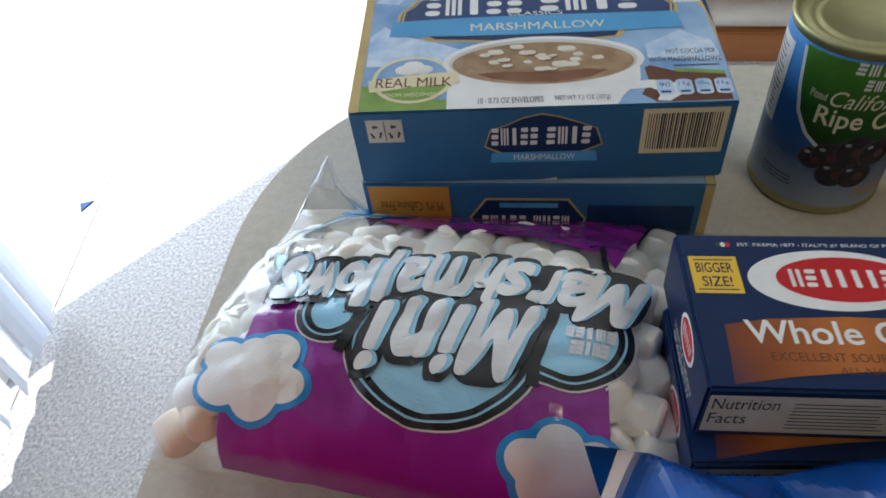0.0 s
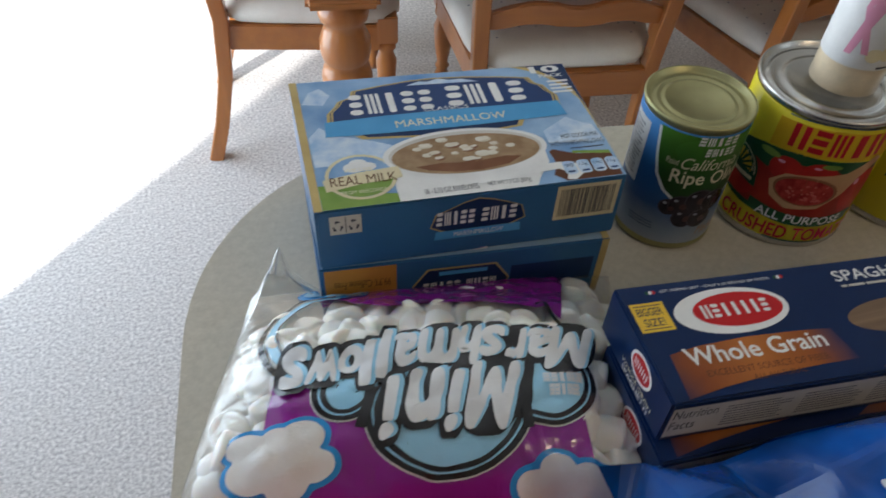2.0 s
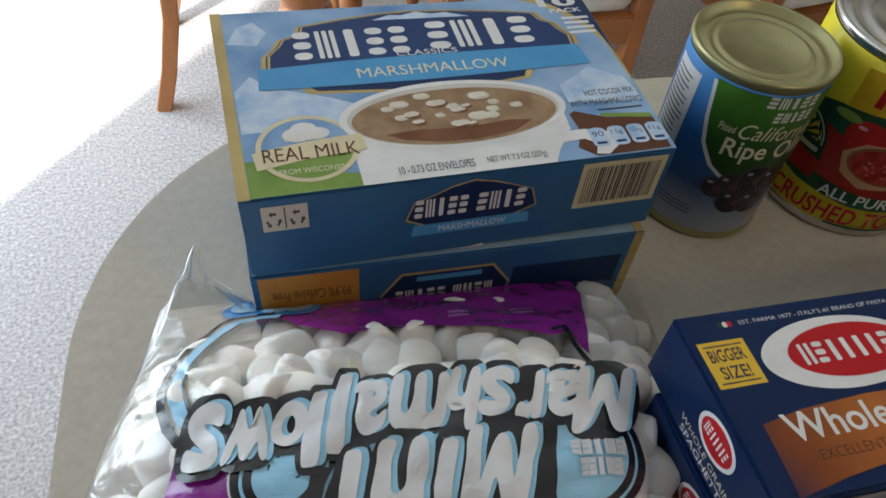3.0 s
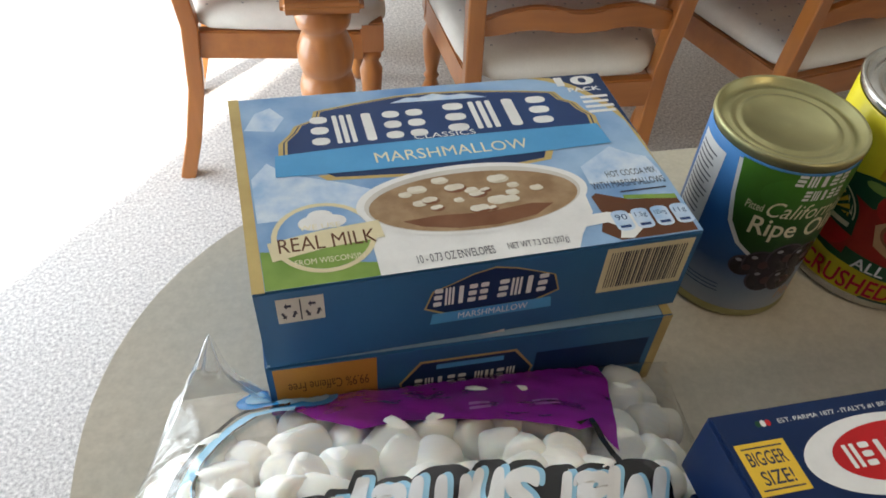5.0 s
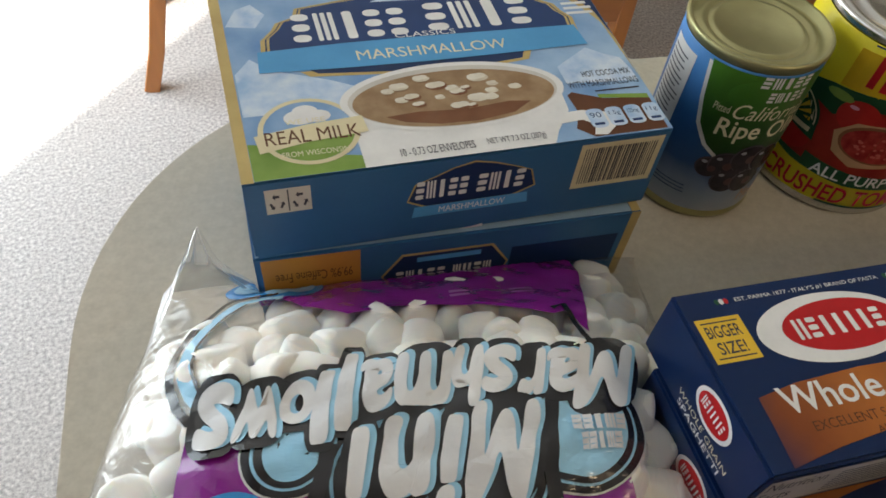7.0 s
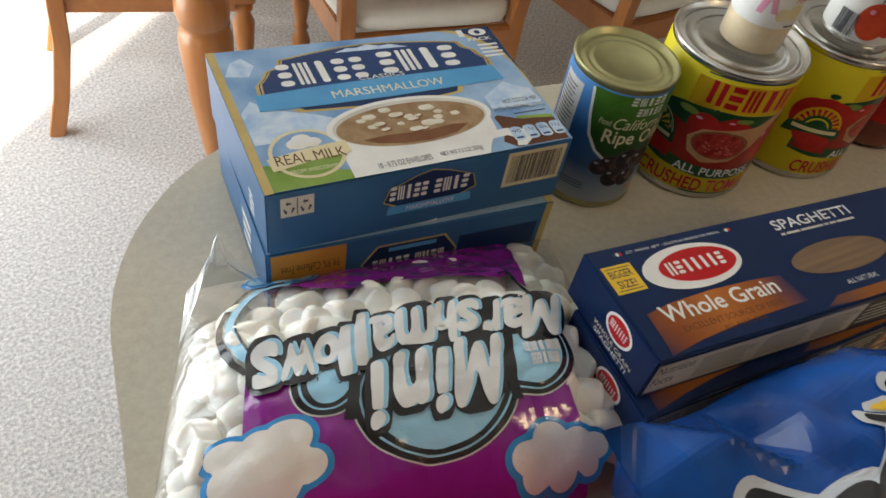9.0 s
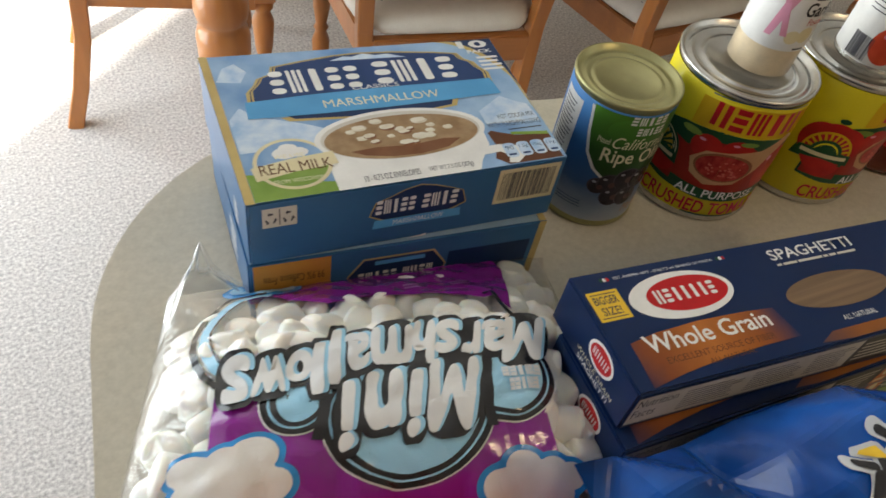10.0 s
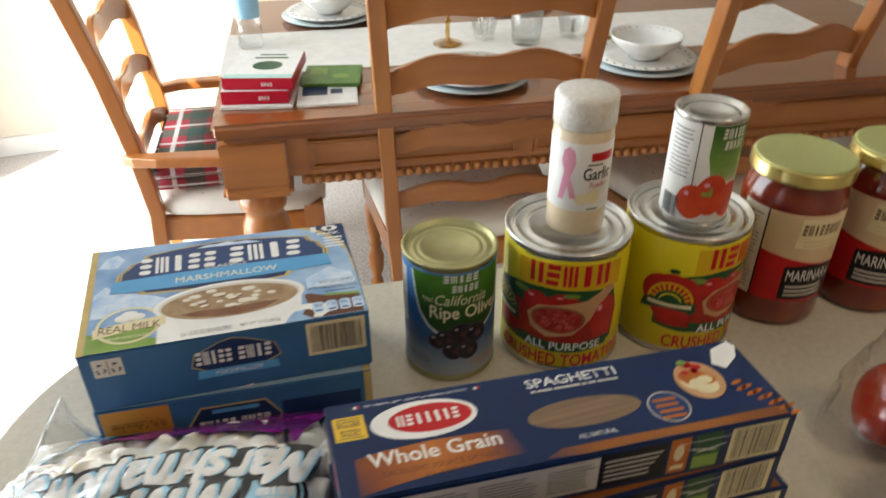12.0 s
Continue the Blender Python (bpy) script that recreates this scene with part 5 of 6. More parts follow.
def tomato_can(m, turn, label):
    r, h = 0.0517, 0.1200
    c = thing("tomato_can", m, label, "can", "crushed tomato cans")
    can_body(c, r, h, TIN, CAN_YELLOW)
    S0 = round_face(r)
    S = lambda u, v, hh: S0(u + turn, v, hh)
    P = lambda name, bm, mat, level, label="", longest=6.0: printed(name, bm, mat, c, S, level, longest, label)
    # u = 0 is the middle of the picture side
    P("maker_mark", brandbars(5, (-33, 0.0900, 42, 0.1095), 0.18, kinds="ohvio"), RED, 3)
    P("mark_rule", shape([(-40, 0.1125), (0, 0.1150), (46, 0.1125), (46, 0.1135), (0, 0.1160), (-40, 0.1135)]), PLAQUE, 2)
    P("name_band", shape([(-46, 0.0845), (-46, 0.1085), (0, 0.1115), (54, 0.1085), (54, 0.0845), (0, 0.0875)]), CAN_AMBER, 1)
    P("picture_ground", shape([(-76, 0.030), (-76, 0.075), (-50, 0.083), (-20, 0.087), (20, 0.086), (48, 0.083), (55, 0.060), (52, 0.030), (0, 0.024), (-50, 0.026)]), CAN_GREEN, 1)
    P("tomato_shade", shape([(-74, 0.032), (-74, 0.060), (-60, 0.070), (-40, 0.066), (-20, 0.078), (8, 0.080), (24, 0.070), (50, 0.076), (51, 0.034), (0, 0.028)]), TOMATO_DARK, 1.5)
    P("tomato_picture", shape(oval(-26, 0.071, 13, 0.0105, 20)), CAN_RED, 2)
    P("tomato_picture", shape(oval(-1, 0.074, 13, 0.009, 20)), CAN_RED, 2.4)
    P("tomato_picture", shape(oval(40, 0.054, 14, 0.022, 20)), CAN_RED, 2.8)
    P("tomato_picture", shape(oval(-58, 0.043, 15, 0.012, 20)), CAN_RED, 2.8)
    P("leaf_picture", shape(oval(-42, 0.079, 9, 0.003, 10)), GRASS, 3)
    P("leaf_picture", shape(oval(6, 0.081, 8, 0.0022, 10)), GRASS, 3)
    P("spoon_picture", shape([(-34, 0.058), (-24, 0.068), (0, 0.0725), (20, 0.076), (42, 0.088), (50, 0.083), (33, 0.070), (25, 0.056), (10, 0.042), (-14, 0.038), (-29, 0.045)]), SPOONWOOD, 4)
    P("spoon_hollow", shape(oval(-4.6, 0.0564, 25.0, 0.0134, 30)), SPOON_DARK, 4.5)
    P("crushed_tomato_picture", shape(oval(-5, 0.0560, 22.5, 0.0118, 28)), CRUSHED, 5)
    for shine in ((-31, 0.076, 3, 0.0012), (34, 0.066, 2.4, 0.0030), (-4, 0.0785, 3, 0.0010)):
        P("tomato_shine", shape(oval(*shine, 10)), PINK, 3)
    P("leaf_picture", shape(oval(20, 0.0805, 10, 0.0026, 12)), CAN_GREEN, 2.6)
    P("leaf_picture", shape(oval(-58, 0.072, 11, 0.0028, 12)), CAN_GREEN, 2.6)
    rnd = random.Random(9)
    P("tomato_bits", shape(*[oval(-5 + rnd.uniform(-15, 15), 0.0560 + rnd.uniform(-0.007, 0.007), rnd.uniform(0.9, 1.9), 0.0009, 7) for _ in range(34)]), CRUSHED_BIT, 6)
    P("sun_badge", shape([(-66 + 22 * math.cos(a), 0.052 + 0.021 * math.sin(a)) for a in (math.pi * i / 16 for i in range(17))]), CAN_GREEN, 3)
    P("sun_arc", shape([(-66 + 20 * math.cos(a), 0.052 + 0.019 * math.sin(a)) for a in (math.pi * i / 16 for i in range(17))]), CREAM, 3.4)
    P("sun_arc", shape([(-66 + 19 * math.cos(a), 0.052 + 0.018 * math.sin(a)) for a in (math.pi * i / 16 for i in range(17))]), CAN_GREEN, 3.7)
    P("sun_rays", shape(*[[(-66 + 16 * math.cos(a - 0.1), 0.052 + 0.0155 * math.sin(a - 0.1)), (-66 + 16 * math.cos(a + 0.1), 0.052 + 0.0155 * math.sin(a + 0.1)), (-66 + 5 * math.cos(a), 0.052 + 0.005 * math.sin(a))] for a in (math.pi * (i + 0.5) / 9 for i in range(9))]), YELLOW_TAG, 4)
    P("badge_band", shape([(-90, 0.044), (-88, 0.053), (-66, 0.056), (-44, 0.053), (-42, 0.044), (-66, 0.047)]), CAN_GREEN, 5)
    P("badge_small_print", lines((-86, 0.0475, -47, 0.0515), 1, 1, 0.8, 0.0), CREAM, 6)
    P("purpose_band", shape([(-42, 0.0265), (-42, 0.0365), (-10, 0.0335), (20, 0.0335), (46, 0.0365), (46, 0.0265), (20, 0.0235), (-10, 0.0235)]), CAN_GREEN, 7)
    P("purpose_word", letters("ALL PURPOSE", (-34, 0.0255, 38, 0.0335), 0.012), PAPERWHITE, 8)
    P("product_word", letters("CRUSHED TOMATOES", (-64, 0.0085, 74, 0.0215), 0.016), RED, 7)
    P("weight_print", lines((-20, 0.0065, 30, 0.0082), 1, 1, 0.9, 0.0), CAN_GREEN, 7)
    P("facts_print", lines((-150, 0.02, -112, 0.10), 14, 4, 0.4), CAN_GREEN, 2)
    return c


tomato_can(pose(0.3057, 0.3374, TOP + 0.0005), -116, "large yellow and red labelled can of crushed tomatoes")
# second can, turned so that the tomato badge faces the camera
can2 = tomato_can(pose(0.4139, 0.3255, TOP + 0.0005), -68, "large yellow labelled can of crushed tomatoes turned aside")
S2 = round_face(0.0517)
half = lambda ru, rv, v0=0.055: [(-131 + ru * math.cos(a), v0 + rv * math.sin(a)) for a in (math.pi * i / 20 for i in range(21))]
rays = [[(-131 + 19 * math.cos(a - 0.09), 0.055 + 0.0185 * math.sin(a - 0.09)), (-131 + 19 * math.cos(a + 0.09), 0.055 + 0.0185 * math.sin(a + 0.09)), (-131 + 8 * math.cos(a), 0.055 + 0.008 * math.sin(a))]
        for a in (math.pi * (i + 0.5) / 11 for i in range(11))]
for name, bm, mat, level in (("tomato_badge", shape(lobes([(-131, 0.0, 20), (-140, 2, 16), (-122, 2, 16), (-131, -6, 18)], 2.0, 60)), CAN_RED, 10), ("badge_stem", shape(oval(-131, 0.0865, 5, 0.0024, 8)), CAN_GREEN, 11),
                             ("badge_arc", shape(half(21, 0.0205)), CAN_AMBER, 11), ("badge_rays", shape(*rays), CAN_RED, 11.5), ("badge_sun", shape(half(13.5, 0.0125)), CAN_GREEN, 12),
                             ("badge_sun_edge", shape(half(10.5, 0.0098)), BRIGHT_YELLOW, 12.5), ("badge_sun", shape(half(9, 0.0082)), CAN_GREEN, 12.8),
                             ("badge_band", shape([(-155, 0.046), (-154, 0.056), (-131, 0.0595), (-108, 0.056), (-107, 0.046), (-131, 0.0495)]), CAN_GREEN, 13),
                             ("badge_small_print", lines((-151, 0.0508, -111, 0.0552), 1, 1, 0.8, 0.0), CREAM, 14)):
    if name == "tomato_badge":
        for v_ in bm.verts:
            v_.co.y = 0.062 + v_.co.y * 0.00098
    printed(name, bm, mat, can2, S2, level, 6.0)


def garlic_jar(m):
    c = thing("garlic_shaker", m, "clear garlic powder shaker with white cap on a tomato can", "spice jar")
    r = 0.0232
    part("powder", lathe([(r - 0.003, 0.0), (r, 0.002), (r, 0.022), (r, 0.086), (r - 0.001, 0.088)], 40), GARLIC, c, smooth=True)
    part("wrap_label", lathe([(r + 0.0002, 0.023), (r + 0.0005, 0.0235), (r + 0.0005, 0.079), (r + 0.0002, 0.0795)], 40, cap=False), PAPERWHITE, c, "white printed label", smooth=True)
    part("neck", lathe([(r - 0.0002, 0.0885), (r + 0.0008, 0.090), (r + 0.0008, 0.110), (r - 0.0004, 0.1128), (r - 0.004, 0.1145), (0.002, 0.115)], 40), GARLIC_CAP, c, "frosted white shaker cap", smooth=True)
    S = round_face(r + 0.0005)
    P = lambda name, bm, mat, level: printed(name, bm, mat, c, S, level, 8.0)
    P("maker_mark", shape(rect(-100, 0.0655, -52, 0.0725)), RED, 1)
    P("product_word", letters("Garlic", (-112, 0.050, -55, 0.0605), 0.018), BLACK, 1)
    P("product_word", letters("Powder", (-98, 0.0435, -62, 0.0485), 0.0), RED, 1)
    P("small_word", lines((-106, 0.062, -66, 0.0645), 1, 2), INKTEXT, 1)
    P("garlic_picture", shape(oval(-112, 0.034, 13, 0.005, 16)), CREAM, 1)
    P("garlic_picture", shape(oval(-90, 0.036, 14, 0.006, 16)), CREAM, 1.5)
    P("weight_word", lines((-100, 0.0245, -70, 0.027), 1, 2), INKTEXT, 2)
    P("pink_ribbon", shape([(-158, 0.032), (-147, 0.032), (-137, 0.050), (-127, 0.064), (-130, 0.073), (-141, 0.0765), (-141, 0.071), (-136, 0.066), (-144, 0.054)]), PINK, 1)
    P("pink_ribbon", shape([(-122, 0.034), (-133, 0.034), (-144, 0.050), (-155, 0.064), (-152, 0.073), (-141, 0.0765), (-141, 0.071), (-146, 0.066), (-137, 0.054)]), PINK, 2)
    return c


garlic_jar(pose(0.3090, 0.3345, TOP + 0.0005 + 0.1200))


def paste_can(m):
    r, h = 0.0272, 0.0925
    c = thing("tomato_paste_can", m, "small green and red labelled tomato paste can on a larger can", "can")
    can_body(c, r, h, TIN, PAPERWHITE, 0.004, h - 0.005)
    S0 = round_face(r)
    S = lambda u, v, hh: S0(u - 15, v, hh)
    P = lambda name, bm, mat, level: printed(name, bm, mat, c, S, level, 8.0)
    P("green_panel", shape([(-104, 0.062), (-96, 0.045), (-80, 0.040), (0, 0.040), (10, 0.0875), (-104, 0.0875)]), PASTE_GREEN, 1)
    P("maker_mark", brandbars(5, (-88, 0.077, -44, 0.085), 0.2), PAPERWHITE, 2)
    P("maker_mark", brandbars(5, (-82, 0.068, -44, 0.075), 0.2), PAPERWHITE, 2)
    P("product_word", letters("TOMATO", (-92, 0.056, -40, 0.064), 0.0), GRASS, 2)
    P("product_word", letters("PASTE", (-90, 0.045, -48, 0.053), 0.0), GRASS, 2)
    P("tomato_picture", shape(oval(-118, 0.022, 26, 0.015, 24)), PASTE_RED, 3)
    P("tomato_picture", shape(oval(-88, 0.029, 27, 0.018, 26)), PASTE_RED, 3.5)
    for shine in ((-98, 0.038, 5, 0.002), (-128, 0.029, 4, 0.002)):
        P("tomato_shine", shape(oval(*shine, 10)), PINK, 3.8)
    P("tomato_picture", shape(oval(-52, 0.023, 26, 0.016, 24)), PASTE_RED, 3.2)
    P("tomato_stem", shape(oval(-98, 0.030, 8, 0.002, 8), oval(-90, 0.032, 3, 0.005, 8)), GRASS, 4)
    P("side_print", lines((-174, 0.042, -130, 0.084), 12, 4, 0.22), INKTEXT, 2)
    P("barcode", barcode((-172, 0.006, -138, 0.024), 14, 5), INKTEXT, 5)
    P("side_line", shape(rect(-123, 0.036, -121.5, 0.090)), INKTEXT, 2)
    return c


paste_can(pose(0.4105, 0.3195, TOP + 0.0005 + 0.1200))


def sauce_jar(m, turn, label):
    c = thing("sauce_jar", m, label, "sauce jar", "marinara jars")
    r = 0.0435
    glass = part("glass_jar", lathe([(r - 0.006, 0.0), (r - 0.001, 0.003), (r, 0.010), (r, 0.120), (r - 0.003, 0.132), (r - 0.010, 0.140), (r - 0.011, 0.144)], 56), SAUCE, c, "red marinara sauce behind glass", smooth=True)
    part("lid", lathe([(r - 0.0025, 0.1415), (r - 0.0005, 0.142), (r, 0.1435), (r - 0.001, 0.145), (r - 0.0005, 0.152), (r - 0.002, 0.1545)], 56), LIDGOLD, c, "gold metal screw lid", smooth=True)
    part("lid_top", lathe([(r - 0.0022, 0.1546), (r - 0.004, 0.1556), (r - 0.006, 0.1552), (0.002, 0.1551)], 56), LIDGREEN, c, smooth=True)
    S0 = round_face(r)
    S = lambda u, v, hh: S0(u + turn, v, hh)
    P = lambda name, bm, mat, level, label="": printed(name, bm, mat, c, S, level, 6.0, label)
    P("parchment_label", shape(rect(-62, 0.030, 80, 0.118)), JARLABEL, 1, "parchment coloured paper label")
    P("red_band", shape([(-62, 0.030), (-62, 0.082), (-20, 0.077), (20, 0.071), (80, 0.064), (80, 0.030)]), RED, 2)
    P("facts_panel", shape(rect(-72, 0.030, -38, 0.118)), PAPERWHITE, 3)
    P("facts_print", lines((-70, 0.036, -41, 0.114), 20, 4, 0.25), INKTEXT, 4)
    P("facts_edge", shape(rect(-38, 0.030, -36, 0.118)), BLACK, 4)
    P("maker_mark", brandbars(8, (2, 0.099, 52, 0.109), 0.25), BROWN, 3)
    P("villa_picture", shape([(-2, 0.086), (0, 0.114), (56, 0.115), (56, 0.084)]), CREAM, 2)
    P("villa_sketch", lines((6, 0.084, 50, 0.096), 3, 7, 0.3), JARLABEL, 3)
    P("black_panel", shape([(-6, 0.032), (-6, 0.066), (20, 0.069), (62, 0.066), (62, 0.032)]), BLACK, 3)
    P("kind_word", letters("MARINARA", (-2, 0.052, 56, 0.063), 0.0), PAPERWHITE, 4)
    P("kind_small_print", lines((0, 0.036, 52, 0.049), 3, 4, 0.45), FACTS, 4)
    P("tomato_picture", shape(oval(-22, 0.050, 14, 0.012, 16), oval(-8, 0.046, 10, 0.009, 14)), CAN_RED, 2)
    return c


sauce_jar(pose(0.5185, 0.3215, TOP + 0.0005), -119, "glass jar of red marinara sauce with pale gold lid")
sauce_jar(pose(0.6150, 0.3080, TOP + 0.0005), -150, "second glass jar of marinara sauce behind the first")


def pillow_point(u, v):
    bl, br, tl, tr = (-0.166, 0.160), (0.086, 0.098), (-0.104, 0.322), (0.128, 0.288)
    a, b = (u + 1) / 2, (v + 1) / 2
    x = (bl[0] * (1 - a) + br[0] * a) * (1 - b) + (tl[0] * (1 - a) + tr[0] * a) * b
    y = (bl[1] * (1 - a) + br[1] * a) * (1 - b) + (tl[1] * (1 - a) + tr[1] * a) * b
    fv = max(0.0, 1 - abs(v) ** 3.2) ** 0.5 if v < 0 else 1 - 0.97 * max(0.0, (v - 0.12) / 0.88) ** 1.25
    w = abs(u) / 1.12 if u < 0 else abs(u)
    full = max(0.0, 1 - w ** 3.2) ** 0.5 * fv
    z = 0.912 + 0.006 * max(0.0, v) ** 2 + 0.064 * full
    z += 0.0022 * noise.noise(Vector((u * 4.5, v * 4.0, 1.0))) * (0.4 + full) + 0.0011 * noise.noise(Vector((u * 11, v * 10, 4.0)))
    z += 0.0016 * abs(noise.noise(Vector((u * 7 + v * 3, v * 2 - u, 8.0)))) * (1 if full < 0.97 else 0.5)
    limit = 0.3015 - 0.0975 * (x + 0.0725)
    if x > -0.074 and y > limit:
        y = limit - 0.001 * (y - limit)
    return Vector((x, y, z))


def on_pillow(u, v, h):
    u, v = max(-1.12, min(1, u)), max(-1, min(1, v))
    p, e = pillow_point(u, v), 0.02
    du = pillow_point(min(u + e, 1), v) - pillow_point(max(u - e, -1.12), v)
    dv = pillow_point(u, min(v + e, 1)) - pillow_point(u, max(v - e, -1))
    n = du.cross(dv)
    return p + (n.normalized() if n.length > 1e-9 else Vector((0, 0, 1))) * h


def grid_mesh(f, nu, nv):
    bm = bmesh.new()
    g = [[bm.verts.new(f(-1 + 2 * i / nu, -1 + 2 * j / nv)) for j in range(nv + 1)] for i in range(nu + 1)]
    for i in range(nu):
        for j in range(nv):
            bm.faces.new((g[i][j], g[i + 1][j], g[i + 1][j + 1], g[i][j + 1]))
    return bm, g


def stroke(path, w):
    out = []
    pts = [Vector((x, y, 0)) for x, y in path]
    left, right = [], []
    for i, p in enumerate(pts):
        d = (pts[min(i + 1, len(pts) - 1)] - pts[max(i - 1, 0)]).normalized()
        n = Vector((-d.y, d.x, 0)) * w / 2
        left.append((p + n)[:2])
        right.append((p - n)[:2])
    for i in range(len(pts) - 1):
        out.append([right[i], right[i + 1], left[i + 1], left[i]])
    return shape(*out)


BAG0 = Vector((-0.02, 0.21, TOP))
bag = thing("marshmallow_bag", pose(*BAG0), "clear and purple plastic bag of mini marshmallows lying flat", "snack bag")
bag_local = lambda u, v, h: on_pillow(u, v, h) - BAG0
fine_bm, fine_g = grid_mesh(lambda u, v: bag_local(u * 1.06 - 0.06, v, 0), 72, 56)
film = part("clear_film", fine_bm, CLEARFILM, bag, "glossy clear plastic film", smooth=True)
under_bm, _ = grid_mesh(lambda u, v: Vector((pillow_point(u * 1.06 - 0.06, v).x, pillow_point(u * 1.06 - 0.06, v).y, 0.9012 + 0.0108 * max(abs(u), abs(v)) ** 6)) - BAG0, 24, 20)
film.visible_shadow = False
part("film_underside", under_bm, CLEARFILM, bag, smooth=True).visible_shadow = False
TIP = Vector((-0.094, 0.330, 0.957))


def tent(u, v):
    s_, t_ = (u + 1) / 2, (v + 1) / 2
    a, b = pillow_point(-1.12, 0.55 + 0.45 * min(1, 2 * s_)), pillow_point(-1.12 + 0.55 * max(0, 2 * s_ - 1), 1.0)
    base = a if s_ < 0.5 else b
    p = base.lerp(TIP, t_ ** 0.8)
    p += (Vector((-0.108, 0.309, p.z)) - p) * 0.35 * math.sin(math.pi * t_) * (1 - abs(u) * 0.3)
    w = 0.0035 * math.sin(math.pi * t_)
    return p + Vector((noise.noise(Vector((s_ * 6, t_ * 2, 1))), noise.noise(Vector((s_ * 6, t_ * 2, 5))), 0)) * w - BAG0


tip_bm, _ = grid_mesh(tent, 18, 10)
part("film_corner", tip_bm, film_material("corner_film", (0.90, 0.91, 0.93), 0.3, 3.2, 0.8), bag, "crumpled clear film corner", smooth=True)
PB = lambda name, bm, mat, level, label="": printed(name, bm, mat, bag, bag_local, level * 2.6 + 2, 0.035, label)
PB("purple_front", shape([(-0.75, -0.995), (0.635, -0.995), (0.60, -0.66), (0.565, -0.40), (0.55, -0.10), (-0.745, -0.10)]), PURPLE, 0, "glossy purple printed film")
PB("purple_back", shape([(-0.79, 0.90), (-0.65, 0.80), (-0.47, 0.57), (-0.30, 0.42), (-0.14, 0.48), (0.01, 0.46), (0.26, 0.38), (0.44, 0.31), (0.50, 0.33), (0.55, 0.18), (0.60, 0.46), (0.66, 0.74), (0.66, 0.985), (-0.76, 0.985)]), PURPLE, 0)
cloud_back = [(-0.74, 0.87, 0.065), (-0.60, 0.84, 0.075), (-0.50, 0.80, 0.055)]
PB("cloud_edge", shape(lobes(cloud_back, 0.022, squash=1.2)), BAG_EDGE, 1)
PB("cloud", shape(lobes(cloud_back, -0.012, squash=1.2)), BAG_BLUE, 2)
PB("back_small_print", lines((0.08, 0.52, 0.18, 0.60), 2, 2), LILAC, 1)
PB("back_small_print", lines((0.32, 0.52, 0.42, 0.60), 2, 4), LILAC, 1)


def logo_lobes(grow):
    """The three lobes of the cloud-shaped field: the wide middle one and one at each side."""
    return oval(0.010, -0.435, 0.305 + grow, 0.315 + grow, 56), oval(-0.415, -0.300, 0.110 + grow, 0.150 + grow, 40), oval(0.420, -0.285, 0.190 + grow, 0.220 + grow, 44)


for k, lobe in enumerate(logo_lobes(0.046)):
    PB("logo_line", shape(lobe), BAG_WHITE, 1 + 0.04 * k)
for k, lobe in enumerate(logo_lobes(0.038)):
    PB("logo_backing", shape(lobe), BAG_BLACK, 2 + 0.04 * k)
for k, lobe in enumerate(logo_lobes(0.012)):
    PB("logo_ring", shape(lobe), BAG_BLUE, 2.5 + 0.04 * k)
for k, lobe in enumerate(logo_lobes(0.002)):
    PB("logo_backing", shape(lobe), BAG_BLACK, 3 + 0.04 * k)
mid, small, side = logo_lobes(-0.022)
PB("logo_blue", shape(mid), BAG_BLUE, 3.4, "light blue cloud logo field")
PB("logo_blue", shape(small), BAG_BLUE, 3.3)
PB("logo_blue", shape(side), BAG_BLUE, 3.5)
PB("logo_seam", stroke([(0.335, -0.56), (0.325, -0.44), (0.345, -0.30), (0.36, -0.16)], 0.045), BAG_BLACK, 3.8)
PB("logo_seam", stroke([(-0.345, -0.53), (-0.325, -0.42), (-0.315, -0.30)], 0.045), BAG_BLACK, 3.8)
outline = [(-0.60, 0.77), (-0.68, 0.765), (-0.76, 0.74), (-0.82, 0.64), (-0.86, 0.50), (-0.88, 0.34), (-0.87, 0.20), (-0.84, 0.08), (-0.80, -0.03), (-0.74, -0.13)]
PB("window_outline", stroke(outline, 0.030), BAG_BLACK, 2, "black outline round a clear window")
PB("window_lobe", stroke([(x * 0.94 - 0.006, 0.30 + (y - 0.30) * 0.88) for x, y in outline], 0.045), BAG_BLUE, 2)
PB("window_outline", stroke([(x * 0.905 - 0.012, 0.30 + (y - 0.30) * 0.82) for x, y in outline[2:]], 0.010), BAG_BLACK, 2.3)
PB("window_outline", stroke([(0.44, 0.34), (0.49, 0.37), (0.50, 0.25), (0.515, 0.15), (0.55, 0.08)], 0.024), BAG_BLACK, 2)
# lettering, a letter at a time: sign, middle, foot and head across the bag, width
WORD = [("M", 0.548, 0.100, -0.215, 0.205), ("a", 0.415, 0.072, -0.143, 0.120), ("r", 0.308, 0.076, -0.155, 0.098), ("s", 0.202, 0.098, -0.130, 0.112), ("h", 0.098, 0.112, -0.188, 0.108), ("m", -0.038, 0.094, -0.180, 0.178),
        ("a", -0.182, 0.070, -0.185, 0.112), ("l", -0.272, 0.108, -0.250, 0.052), ("l", -0.338, 0.030, -0.300, 0.054), ("o", -0.415, 0.012, -0.212, 0.122), ("w", -0.530, 0.004, -0.262, 0.142), ("s", -0.660, 0.050, -0.280, 0.120)]
SMALL_WORD = [("M", 0.188, -0.165, -0.570, 0.212), ("i", 0.036, -0.215, -0.575, 0.062), ("n", -0.090, -0.195, -0.525, 0.155), ("i", -0.230, -0.236, -0.605, 0.064)]


